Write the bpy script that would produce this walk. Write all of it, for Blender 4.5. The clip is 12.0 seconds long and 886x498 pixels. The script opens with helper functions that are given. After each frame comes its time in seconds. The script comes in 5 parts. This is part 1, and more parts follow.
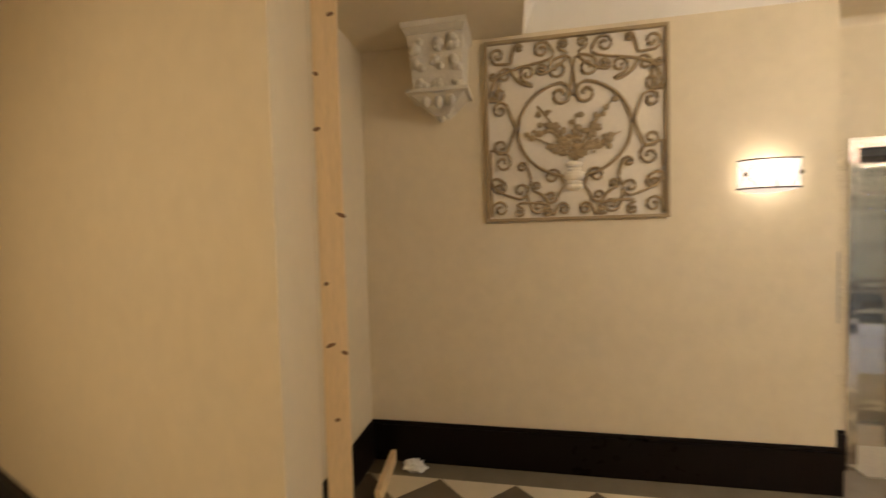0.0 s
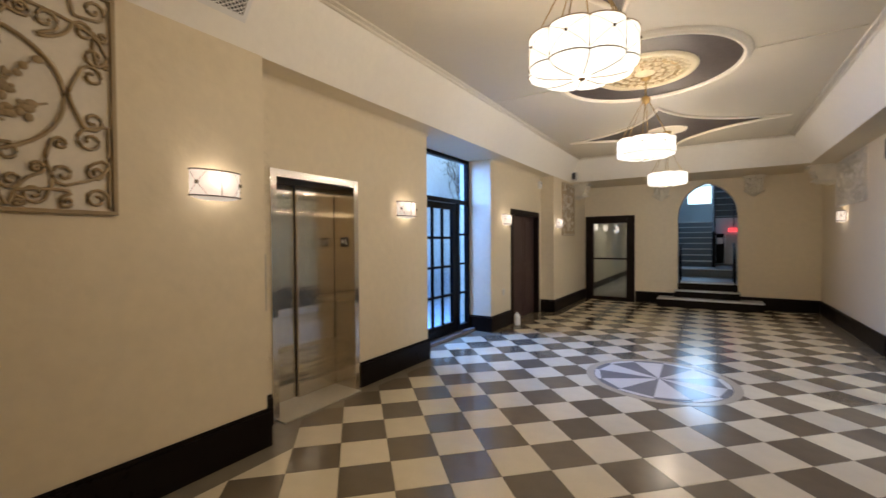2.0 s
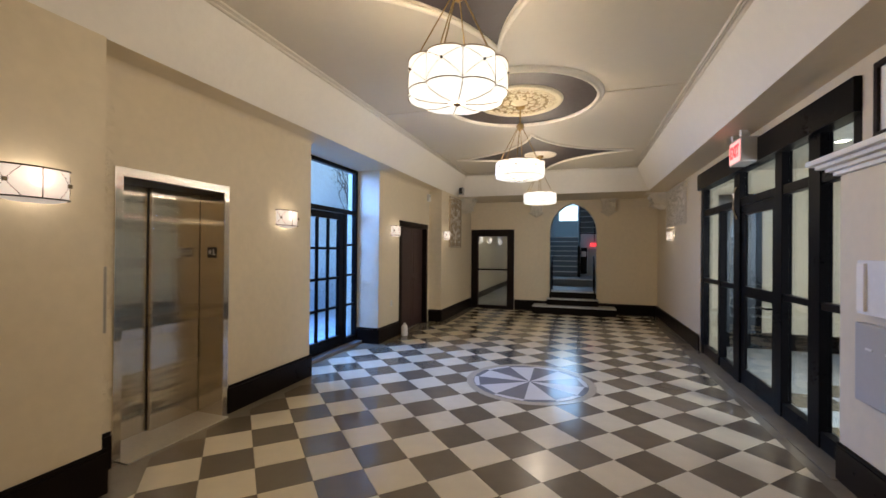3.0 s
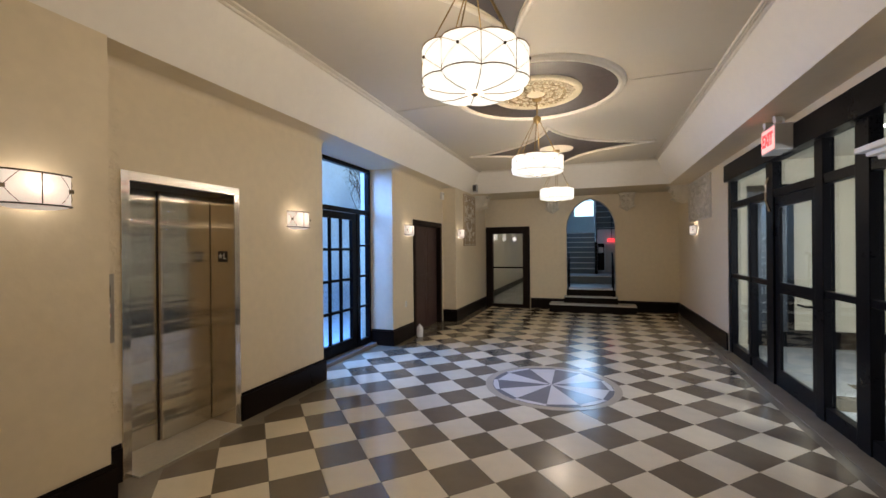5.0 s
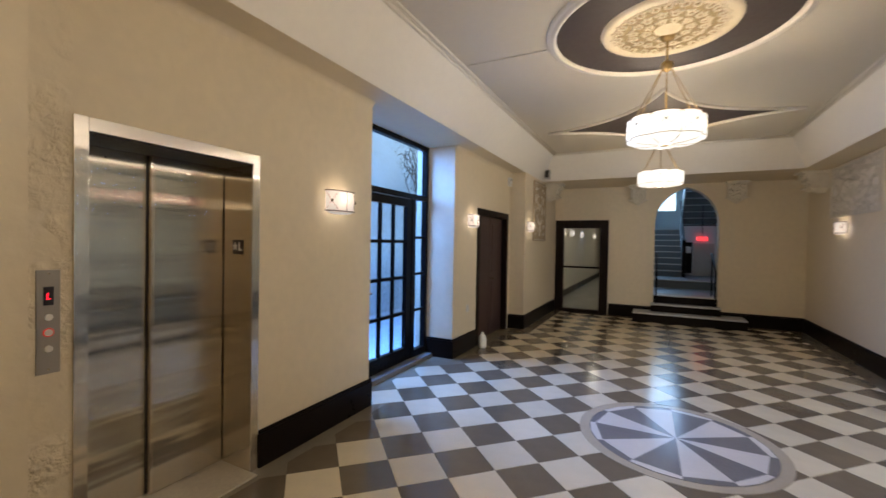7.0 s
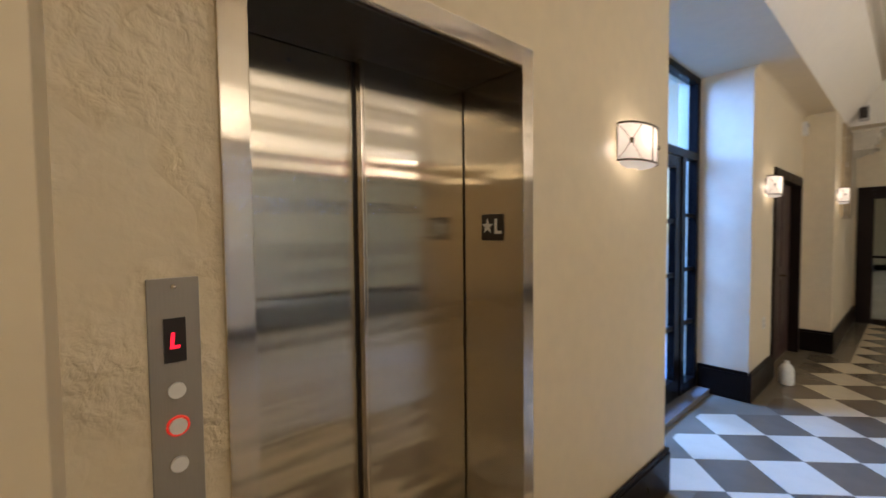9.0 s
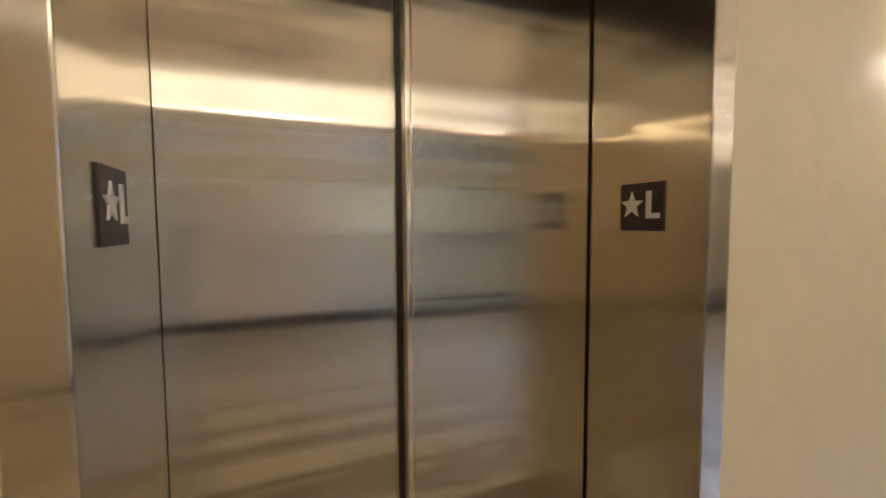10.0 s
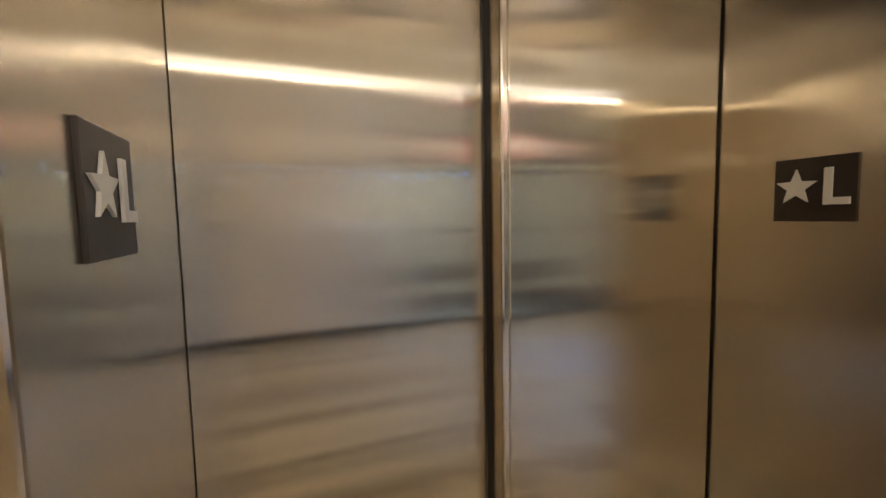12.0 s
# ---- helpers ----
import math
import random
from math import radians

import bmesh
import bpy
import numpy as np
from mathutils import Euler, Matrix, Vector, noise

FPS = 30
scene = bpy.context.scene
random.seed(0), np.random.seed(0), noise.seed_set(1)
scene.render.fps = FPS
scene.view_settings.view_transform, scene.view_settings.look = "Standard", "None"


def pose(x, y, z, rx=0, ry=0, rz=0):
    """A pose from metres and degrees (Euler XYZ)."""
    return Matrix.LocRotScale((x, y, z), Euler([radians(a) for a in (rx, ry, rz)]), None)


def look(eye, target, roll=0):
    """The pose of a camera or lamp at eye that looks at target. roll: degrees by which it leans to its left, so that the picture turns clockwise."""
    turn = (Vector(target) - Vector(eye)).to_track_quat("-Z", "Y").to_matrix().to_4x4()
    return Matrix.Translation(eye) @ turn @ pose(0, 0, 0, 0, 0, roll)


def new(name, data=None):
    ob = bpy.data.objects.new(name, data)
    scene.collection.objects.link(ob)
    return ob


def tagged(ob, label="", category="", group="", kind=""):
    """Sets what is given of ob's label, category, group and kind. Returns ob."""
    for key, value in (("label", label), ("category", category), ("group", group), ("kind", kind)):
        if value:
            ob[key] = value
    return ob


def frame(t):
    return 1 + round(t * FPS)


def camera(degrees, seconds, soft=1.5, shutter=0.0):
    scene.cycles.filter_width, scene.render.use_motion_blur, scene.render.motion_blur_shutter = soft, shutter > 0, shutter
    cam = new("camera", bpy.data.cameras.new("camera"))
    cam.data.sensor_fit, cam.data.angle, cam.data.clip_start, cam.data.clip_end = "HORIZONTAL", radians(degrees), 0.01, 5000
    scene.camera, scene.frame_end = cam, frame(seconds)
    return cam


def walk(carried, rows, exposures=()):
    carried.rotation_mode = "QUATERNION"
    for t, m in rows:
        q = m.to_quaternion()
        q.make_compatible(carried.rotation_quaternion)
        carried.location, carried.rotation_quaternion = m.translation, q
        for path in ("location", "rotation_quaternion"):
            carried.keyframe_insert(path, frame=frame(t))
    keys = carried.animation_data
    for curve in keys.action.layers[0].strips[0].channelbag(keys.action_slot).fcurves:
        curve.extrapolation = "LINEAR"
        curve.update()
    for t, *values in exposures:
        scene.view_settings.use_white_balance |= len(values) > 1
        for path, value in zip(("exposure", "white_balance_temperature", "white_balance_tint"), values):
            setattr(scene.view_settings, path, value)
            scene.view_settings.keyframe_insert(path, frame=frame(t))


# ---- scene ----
cam = camera(94.4, 12.0, shutter=0.3)

PATH = [
    (0, (0.142, 0.257, 1.645), (-1.822, -0.117, 1.573), -1.5),
    (0.5, (0.033, 0.166, 1.581), (-1.921, 0.59, 1.58), -1.1),
    (1, (0.034, 0.132, 1.577), (-1.695, 1.136, 1.567), -1.2),
    (1.5, (0.091, 0.192, 1.551), (-1.313, 1.616, 1.517), -0.8),
    (2, (0.14, 0.233, 1.558), (-0.95, 1.91, 1.522), -0.4),
    (2.5, (0.205, 0.255, 1.56), (-0.608, 2.082, 1.535), 0.1),
    (3, (0.223, 0.273, 1.598), (-0.403, 2.172, 1.606), 0.5),
    (3.2, (0.233, 0.252, 1.601), (-0.357, 2.162, 1.642), 1.1),
    (4.8, (0.146, 0.37, 1.623), (-0.503, 2.261, 1.618), -0.6),
    (5, (0.137, 0.42, 1.618), (-0.548, 2.299, 1.616), -0.5),
    (5.5, (0.079, 0.668, 1.64), (-0.637, 2.536, 1.671), -0.1),
    (6, (-0.065, 0.878, 1.614), (-0.726, 2.765, 1.637), 0.0),
    (6.5, (-0.293, 1.103, 1.614), (-0.981, 2.981, 1.615), -0.3),
    (7, (-0.539, 1.429, 1.62), (-1.45, 3.209, 1.587), 1.0),
    (7.5, (-0.877, 1.676, 1.595), (-2.058, 3.289, 1.545), 1.0),
    (7.7, (-1.014, 1.744, 1.6), (-2.274, 3.296, 1.548), 0.5),
    (9.3, (-2.207, 2.315, 1.535), (-3.87, 3.423, 1.436), -1.4),
    (9.5, (-2.263, 2.444, 1.534), (-4.05, 3.336, 1.447), -1.4),
    (10, (-2.487, 2.604, 1.527), (-4.328, 3.377, 1.405), -0.3),
    (10.5, (-2.637, 2.585, 1.517), (-4.421, 3.471, 1.337), -0.2),
    (11, (-2.672, 2.56, 1.53), (-4.487, 3.383, 1.362), -0.7),
    (11.5, (-2.687, 2.554, 1.527), (-4.538, 3.296, 1.375), -0.9),
    (12, (-2.732, 2.549, 1.529), (-4.594, 3.262, 1.372), -1.1),
]
walk(cam, [(t, look(eye, target, roll)) for t, eye, target, roll in PATH],
     exposures=[(0, 1.36, 6900, 10), (0.6, 1.03, 6850, 10), (1.5, 0.77, 6800, 10), (3, 0.46, 6650, 10), (7.5, 0.42, 6720, 10), (9.4, 0.70, 6850, 10), (10.5, 0.98, 6650, 10), (12, 1.0, 6550, 10)])

# ---- world and light ----
world = bpy.data.worlds.new("world")
scene.world = world
world.use_nodes = True
wn, wl = world.node_tree.nodes, world.node_tree.links
sky = wn.new("ShaderNodeTexSky")
sky.sky_type, sky.sun_disc = "NISHITA", False
sky.sun_elevation, sky.sun_rotation = radians(37), radians(127)
wn["Background"].inputs[1].default_value = 0.15
wl.new(sky.outputs[0], wn["Background"].inputs[0])


# thin overcast sun from the street side
sun_data = bpy.data.lights.new("sun", "SUN")
sun_data.energy, sun_data.angle, sun_data.color = 1.35, radians(8), (0.38, 0.66, 1.0)
sun = new("sun", sun_data)
sun.matrix_world = look((8.0, -6.0, 7.5), (0, 0, 0))


def area_light(name, m, w, h, watts, color):
    d = bpy.data.lights.new(name, "AREA")
    d.shape, d.size, d.size_y, d.energy, d.color = "RECTANGLE", w, h, watts, color
    ob = new(name, d)
    ob.matrix_world = m
    return ob


# daylight standing in the openings
area_light("courtyard_daylight", look((-5.3, 5.65, 3.5), (0.3, 5.8, 0.0)), 3.0, 2.2, 680, (0.13, 0.34, 1.0))
area_light("vestibule_daylight", look((4.35, 3.9, 1.7), (3.2, 8.5, 1.0)), 1.2, 1.8, 120, (0.78, 0.87, 1.0))
area_light("stair_window_daylight", look((-0.45, 17.0, 4.3), (0.1, 12.6, 0.6)), 2.2, 2.6, 72, (0.34, 0.60, 1.0))

# ---- materials ----


def material(name, base, rough=0.5, metal=0.0, spread=0.06, scale=6.0, bump=0.0, bump_scale=60.0, stretch=(1, 1, 1),
             emit=None, power=0.0, coat=0.0, piece=0.0, spec=0.5, stain=0.0, patch=0.0):
    """A procedural surface: a base colour varied at two scales, gloss that varies with it, and fine relief."""
    m = bpy.data.materials.new(name)
    m.use_nodes = True
    nt = m.node_tree
    n, l = nt.nodes, nt.links
    p = n["Principled BSDF"]
    co = n.new("ShaderNodeTexCoord")
    mp = n.new("ShaderNodeMapping")
    mp.inputs["Scale"].default_value = stretch
    l.new(co.outputs["Object"], mp.inputs[0])
    big = n.new("ShaderNodeTexNoise")
    big.inputs["Scale"].default_value, big.inputs["Detail"].default_value = scale * 0.25, 4
    fine = n.new("ShaderNodeTexNoise")
    fine.inputs["Scale"].default_value, fine.inputs["Detail"].default_value = scale * 4, 6
    for t in (big, fine):
        l.new(mp.outputs[0], t.inputs["Vector"])
    add = n.new("ShaderNodeMath")
    add.operation = "ADD"
    l.new(big.outputs["Fac"], add.inputs[0]), l.new(fine.outputs["Fac"], add.inputs[1])
    rng = n.new("ShaderNodeMapRange")
    rng.inputs[1].default_value, rng.inputs[2].default_value = 0.6, 1.4
    rng.inputs[3].default_value, rng.inputs[4].default_value = 1 - spread - stain, 1 + spread
    l.new(add.outputs[0], rng.inputs[0])
    value = rng.outputs[0]
    if piece:
        info = n.new("ShaderNodeObjectInfo")
        pr = n.new("ShaderNodeMapRange")
        pr.inputs[3].default_value, pr.inputs[4].default_value = 1 - piece, 1 + piece
        l.new(info.outputs["Random"], pr.inputs[0])
        mul = n.new("ShaderNodeMath")
        mul.operation = "MULTIPLY"
        l.new(value, mul.inputs[0]), l.new(pr.outputs[0], mul.inputs[1])
        value = mul.outputs[0]
    hsv = n.new("ShaderNodeHueSaturation")
    hsv.inputs["Color"].default_value = (*base, 1)
    l.new(value, hsv.inputs["Value"])
    l.new(hsv.outputs[0], p.inputs["Base Color"])
    rr = n.new("ShaderNodeMapRange")
    rr.inputs[1].default_value, rr.inputs[2].default_value = 0.6, 1.4
    rr.inputs[3].default_value, rr.inputs[4].default_value = rough * 0.85, min(1, rough * 1.15)
    l.new(add.outputs[0], rr.inputs[0]), l.new(rr.outputs[0], p.inputs["Roughness"])
    p.inputs["Metallic"].default_value = metal
    p.inputs["Specular IOR Level"].default_value = spec
    p.inputs["Coat Weight"].default_value, p.inputs["Coat Roughness"].default_value = coat, 0.12
    if bump:
        bn = n.new("ShaderNodeTexNoise")
        bn.inputs["Scale"].default_value, bn.inputs["Detail"].default_value = bump_scale, 5
        l.new(mp.outputs[0], bn.inputs["Vector"])
        bp = n.new("ShaderNodeBump")
        bp.inputs["Strength"].default_value, bp.inputs["Distance"].default_value = bump, 0.01
        height = bn.outputs["Fac"]
        if patch:
            pn, pm, mu = n.new("ShaderNodeTexNoise"), n.new("ShaderNodeMapRange"), n.new("ShaderNodeMath")
            pn.inputs["Scale"].default_value, pn.inputs["Detail"].default_value = 2.2, 3
            pm.inputs[1].default_value, pm.inputs[2].default_value, pm.inputs[3].default_value, pm.inputs[4].default_value = 0.5, 0.66, 0.25, patch
            mu.operation = "MULTIPLY"
            bn.inputs["Distortion"].default_value = 0.3
            l.new(mp.outputs[0], pn.inputs["Vector"]), l.new(pn.outputs["Fac"], pm.inputs[0])
            l.new(height, mu.inputs[0]), l.new(pm.outputs[0], mu.inputs[1])
            height = mu.outputs[0]
        l.new(height, bp.inputs["Height"]), l.new(bp.outputs[0], p.inputs["Normal"])
    if emit:
        p.inputs["Emission Color"].default_value = (*emit, 1)
        p.inputs["Emission Strength"].default_value = power
    return m


def brushed(name, base, rough, aniso, wave):
    """Vertically brushed steel: highlights drawn out sideways, with slow dents up the sheet."""
    m = material(name, base, rough, metal=1.0, spread=0.012, scale=5, stretch=(14, 14, 0.4))
    n, l = m.node_tree.nodes, m.node_tree.links
    p = n["Principled BSDF"]
    l.remove(p.inputs["Roughness"].links[0])
    p.inputs["Roughness"].default_value = rough
    p.inputs["Anisotropic"].default_value = aniso
    tg = n.new("ShaderNodeTangent")
    tg.direction_type, tg.axis = "RADIAL", "Z"
    l.new(tg.outputs[0], p.inputs["Tangent"])
    co, mp, no, bp = n.new("ShaderNodeTexCoord"), n.new("ShaderNodeMapping"), n.new("ShaderNodeTexNoise"), n.new("ShaderNodeBump")
    mp.inputs["Scale"].default_value = (0.03, 0.03, 1.9)
    no.inputs["Scale"].default_value, no.inputs["Detail"].default_value = 3.3, 1.5
    bp.inputs["Strength"].default_value, bp.inputs["Distance"].default_value = wave, 0.02
    l.new(co.outputs["Object"], mp.inputs[0]), l.new(mp.outputs[0], no.inputs["Vector"])
    l.new(no.outputs["Fac"], bp.inputs["Height"]), l.new(bp.outputs[0], p.inputs["Normal"])
    return m


def glass(name, tint=(0.9, 0.95, 0.97), rough=0.0):
    m = bpy.data.materials.new(name)
    m.use_nodes = True
    n, l = m.node_tree.nodes, m.node_tree.links
    n.remove(n["Principled BSDF"])
    fr, pw, ml, tr, gl, mx = n.new("ShaderNodeLayerWeight"), n.new("ShaderNodeMath"), n.new("ShaderNodeMath"), n.new("ShaderNodeBsdfTransparent"), n.new("ShaderNodeBsdfGlossy"), n.new("ShaderNodeMixShader")
    pw.operation, ml.operation = "POWER", "MULTIPLY_ADD"
    pw.inputs[1].default_value, ml.inputs[1].default_value, ml.inputs[2].default_value = 5.0, 0.9, 0.035
    l.new(fr.outputs["Facing"], pw.inputs[0]), l.new(pw.outputs[0], ml.inputs[0])
    tr.inputs[0].default_value = (*tint, 1)
    gl.inputs["Roughness"].default_value = rough
    l.new(ml.outputs[0], mx.inputs[0]), l.new(tr.outputs[0], mx.inputs[1]), l.new(gl.outputs[0], mx.inputs[2])
    l.new(mx.outputs[0], n["Material Output"].inputs[0])
    return m


M_WALL = material("beige_plaster", (0.67, 0.57, 0.405), 0.55, spread=0.06, scale=3, bump=0.3, bump_scale=10)
M_TROWEL = material("trowelled_beige_plaster", (0.67, 0.57, 0.405), 0.5, spread=0.06, scale=3, bump=1.0, bump_scale=27, patch=4.0)
M_COVE = material("off_white_plaster", (0.82, 0.77, 0.68), 0.6, spread=0.03, scale=3, bump=0.15, bump_scale=20)
M_CEIL = material("cream_ceiling_plaster", (0.62, 0.56, 0.45), 0.6, spread=0.03, scale=3, bump=0.12, bump_scale=20)
M_BROWN = material("dark_taupe_paint", (0.055, 0.042, 0.04), 0.5, spread=0.08, scale=5, bump=0.1)
M_IVORY = material("ivory_plaster_relief", (0.66, 0.58, 0.42), 0.55, spread=0.12, scale=20, bump=0.3, bump_scale=80)
M_BASE = material("black_gloss_skirting", (0.008, 0.005, 0.004), 0.30, spec=0.12, spread=0.05, scale=4)
M_STEEL = brushed("brushed_stainless_steel", (0.62, 0.575, 0.49), 0.175, 1.0, 0.5)
M_STEEL_POL = brushed("polished_stainless_steel", (0.72, 0.66, 0.57), 0.17, 0.85, 0.3)
M_SILL = material("worn_pale_threshold_metal", (0.46, 0.41, 0.33), 0.36, metal=0.25, spread=0.14, scale=9, bump=0.06)
M_PLATE = material("grey_brushed_panel_steel", (0.33, 0.30, 0.26), 0.38, metal=0.35, spread=0.06, scale=10, stretch=(10, 10, 0.5))
# dark metal; its colour also paints the shade under the lift door head
M_DARKSTEEL = material("dark_metal_and_painted_shade", (0.05, 0.042, 0.036), 0.45, metal=0.8, spread=0.1)
M_BLACKMET = material("black_painted_metal", (0.0045, 0.0042, 0.0048), 0.30, spec=0.07, spread=0.15, scale=12, bump=0.05)
M_ESPRESSO = material("espresso_stained_wood", (0.011, 0.0055, 0.004), 0.40, spec=0.14, spread=0.25, scale=8, stretch=(4, 4, 0.5), bump=0.1)
M_DOORBROWN = material("brown_painted_door", (0.058, 0.033, 0.030), 0.4, spec=0.3, spread=0.12, scale=8, bump=0.05)
M_TILE_L = material("cream_terrazzo_tile", (0.59, 0.51, 0.37), 0.16, spread=0.07, scale=30, piece=0.06, bump=0.02, bump_scale=6)
M_TILE_D = material("grey_brown_terrazzo_tile", (0.135, 0.106, 0.072), 0.16, spread=0.12, scale=30, piece=0.12, bump=0.02, bump_scale=6)
M_BORDER = material("tan_terrazzo_border", (0.19, 0.16, 0.115), 0.2, spread=0.12, scale=25, bump=0.02, bump_scale=6)
M_GROUT = material("dark_grout", (0.12, 0.10, 0.08), 0.7)
M_MARBLE = material("white_marble_inlay", (0.58, 0.54, 0.49), 0.22, spread=0.06, scale=14)
M_SLATE = material("grey_stone_inlay", (0.17, 0.16, 0.155), 0.17, spread=0.12, scale=14)
M_RINGTAN = material("tan_stone_inlay", (0.40, 0.34, 0.25), 0.18, spread=0.12, scale=14)
M_SHADE = material("lit_opal_glass", (0.8, 0.76, 0.68), 0.3, spread=0.05, scale=8, emit=(1.0, 0.97, 0.90), power=0.80)
M_SCONCE = material("lit_mica_glass", (0.80, 0.75, 0.70), 0.35, spread=0.08, scale=30, emit=(1.0, 0.88, 0.80), power=0.26)
M_ENTRYLIGHT = material("lit_entry_opal_glass", (0.9, 0.85, 0.75), 0.3, emit=(1.0, 0.82, 0.58), power=8.0)
M_BRONZE = material("antique_bronze", (0.10, 0.075, 0.045), 0.4, metal=0.9, spread=0.2)
M_PALEBRONZE = material("pale_worn_bronze", (0.26, 0.19, 0.11), 0.45, metal=0.6, spread=0.2)
M_BRASS = material("aged_brass", (0.36, 0.25, 0.11), 0.35, metal=1.0, spread=0.15)
M_GLASS = glass("clear_glass")
M_STAIRBLUE = material("blue_grey_stair_paint", (0.10, 0.12, 0.13), 0.4, spread=0.12, scale=8)
M_TREAD = material("pale_marble_tread", (0.50, 0.50, 0.48), 0.25, spread=0.1, scale=10)
M_STAIRWALL = material("pale_stair_wall_paint", (0.66, 0.70, 0.70), 0.6, spread=0.04, scale=4)
M_STONE = material("pale_courtyard_stone", (0.56, 0.68, 0.76), 0.8, spread=0.16, scale=2.2, bump=0.25, bump_scale=9)
M_PINE = material("raw_pine_board", (0.74, 0.54, 0.30), 0.6, spread=0.18, scale=6, stretch=(8, 8, 0.6), bump=0.1)
M_KNOT = material("dark_pine_knot", (0.17, 0.075, 0.025), 0.6, spread=0.3, scale=40)
M_WHITE = material("white_enamel", (0.72, 0.70, 0.66), 0.45, spread=0.05)
M_GREYBOX = material("grey_painted_steel_box", (0.42, 0.40, 0.37), 0.45, spread=0.05)
M_RED = material("lit_red_letters", (0.6, 0.03, 0.03), 0.4, emit=(1.0, 0.05, 0.06), power=1.2)
M_SIGNFACE = material("lit_exit_face", (0.8, 0.6, 0.55), 0.4, emit=(1.0, 0.42, 0.38), power=0.65)
M_REDLED = material("red_led", (0.3, 0.0, 0.02), 0.4, emit=(1.0, 0.01, 0.03), power=1.6)
M_REDRING = material("red_plastic_ring", (0.45, 0.03, 0.02), 0.4, emit=(1.0, 0.05, 0.03), power=0.25)
M_BLACK = material("matte_black_plastic", (0.012, 0.009, 0.009), 0.4, spread=0.1)
M_SIGNDARK = material("dark_brown_sign_plate", (0.022, 0.014, 0.011), 0.35, spread=0.1)
M_SIGNWHITE = material("raised_silver_white_letter", (0.72, 0.70, 0.66), 0.35, spread=0.04)
M_WOODPANEL = material("reddish_wood_laminate", (0.36, 0.17, 0.10), 0.35, spread=0.15, scale=5, stretch=(8, 8, 0.4))
M_IRON = material("cream_gold_scrollwork", (0.33, 0.24, 0.13), 0.5, spread=0.2, scale=20, bump=0.2)
M_TANIRON = material("dull_tan_scrollwork", (0.40, 0.31, 0.20), 0.5, spread=0.2, scale=20, bump=0.2)
M_BACKPAN = material("pale_panel_backing", (0.72, 0.65, 0.54), 0.6, spread=0.06, scale=8)
M_LENS = material("lit_recessed_lens", (0.9, 0.9, 0.9), 0.3, emit=(1.0, 0.85, 0.65), power=22.0)
M_WINDOWGLOW = material("overcast_sky_glow", (0.8, 0.85, 0.9), 0.9, emit=(0.62, 0.82, 1.0), power=1.3)
M_BUFF = material("carved_cream_plaster", (0.62, 0.56, 0.45), 0.6, spread=0.15, scale=25, bump=0.5, bump_scale=40)
M_TRIMLIGHT = material("cream_moulding", (0.78, 0.72, 0.61), 0.5, spread=0.04)
M_BAG = material("crumpled_white_plastic", (0.75, 0.74, 0.71), 0.4, spread=0.1, bump=0.5, bump_scale=25)

# ---- mesh helpers ----


def box(bm, x0, x1, y0, y1, z0, z1, bevel=0.0):
    vs = bmesh.ops.create_cube(bm, size=1)["verts"]
    bmesh.ops.scale(bm, vec=(abs(x1 - x0), abs(y1 - y0), abs(z1 - z0)), verts=vs)
    bmesh.ops.translate(bm, vec=((x0 + x1) / 2, (y0 + y1) / 2, (z0 + z1) / 2), verts=vs)
    if bevel:
        es = list({e for v in vs for e in v.link_edges})
        bmesh.ops.bevel(bm, geom=es, offset=bevel, segments=2, affect="EDGES", profile=0.6)
    return bm


def cyl(bm, p, q, r, r2=None, n=16):
    p, q = Vector(p), Vector(q)
    d = q - p
    m = Matrix.Translation((p + q) / 2) @ d.to_track_quat("Z", "Y").to_matrix().to_4x4()
    bmesh.ops.create_cone(bm, cap_ends=True, segments=n, radius1=r, radius2=r if r2 is None else r2, depth=d.length, matrix=m)
    return bm


def ball(bm, c, r, sx=1.0, sy=1.0, sz=1.0, n=12):
    bmesh.ops.create_uvsphere(bm, u_segments=n, v_segments=max(6, n // 2), radius=r, matrix=Matrix.Translation(c) @ Matrix.Diagonal((sx, sy, sz, 1)))
    return bm


def prism(bm, pts, z0, z1):
    """A plan outline pulled up from z0 to z1."""
    a = [bm.verts.new((x, y, z0)) for x, y in pts]
    b = [bm.verts.new((x, y, z1)) for x, y in pts]
    n = len(pts)
    bm.faces.new(a[::-1]), bm.faces.new(b)
    for i in range(n):
        bm.faces.new((a[i], a[(i + 1) % n], b[(i + 1) % n], b[i]))
    bmesh.ops.recalc_face_normals(bm, faces=bm.faces[:])
    return bm


def solid(bm, pts, push):
    """An outline in space, thickened by the vector push."""
    a = [bm.verts.new(p) for p in pts]
    b = [bm.verts.new(Vector(p) + Vector(push)) for p in pts]
    n = len(pts)
    bm.faces.new(a), bm.faces.new(b[::-1])
    for i in range(n):
        bm.faces.new((a[i], b[i], b[(i + 1) % n], a[(i + 1) % n]))
    bmesh.ops.recalc_face_normals(bm, faces=bm.faces[:])
    return bm


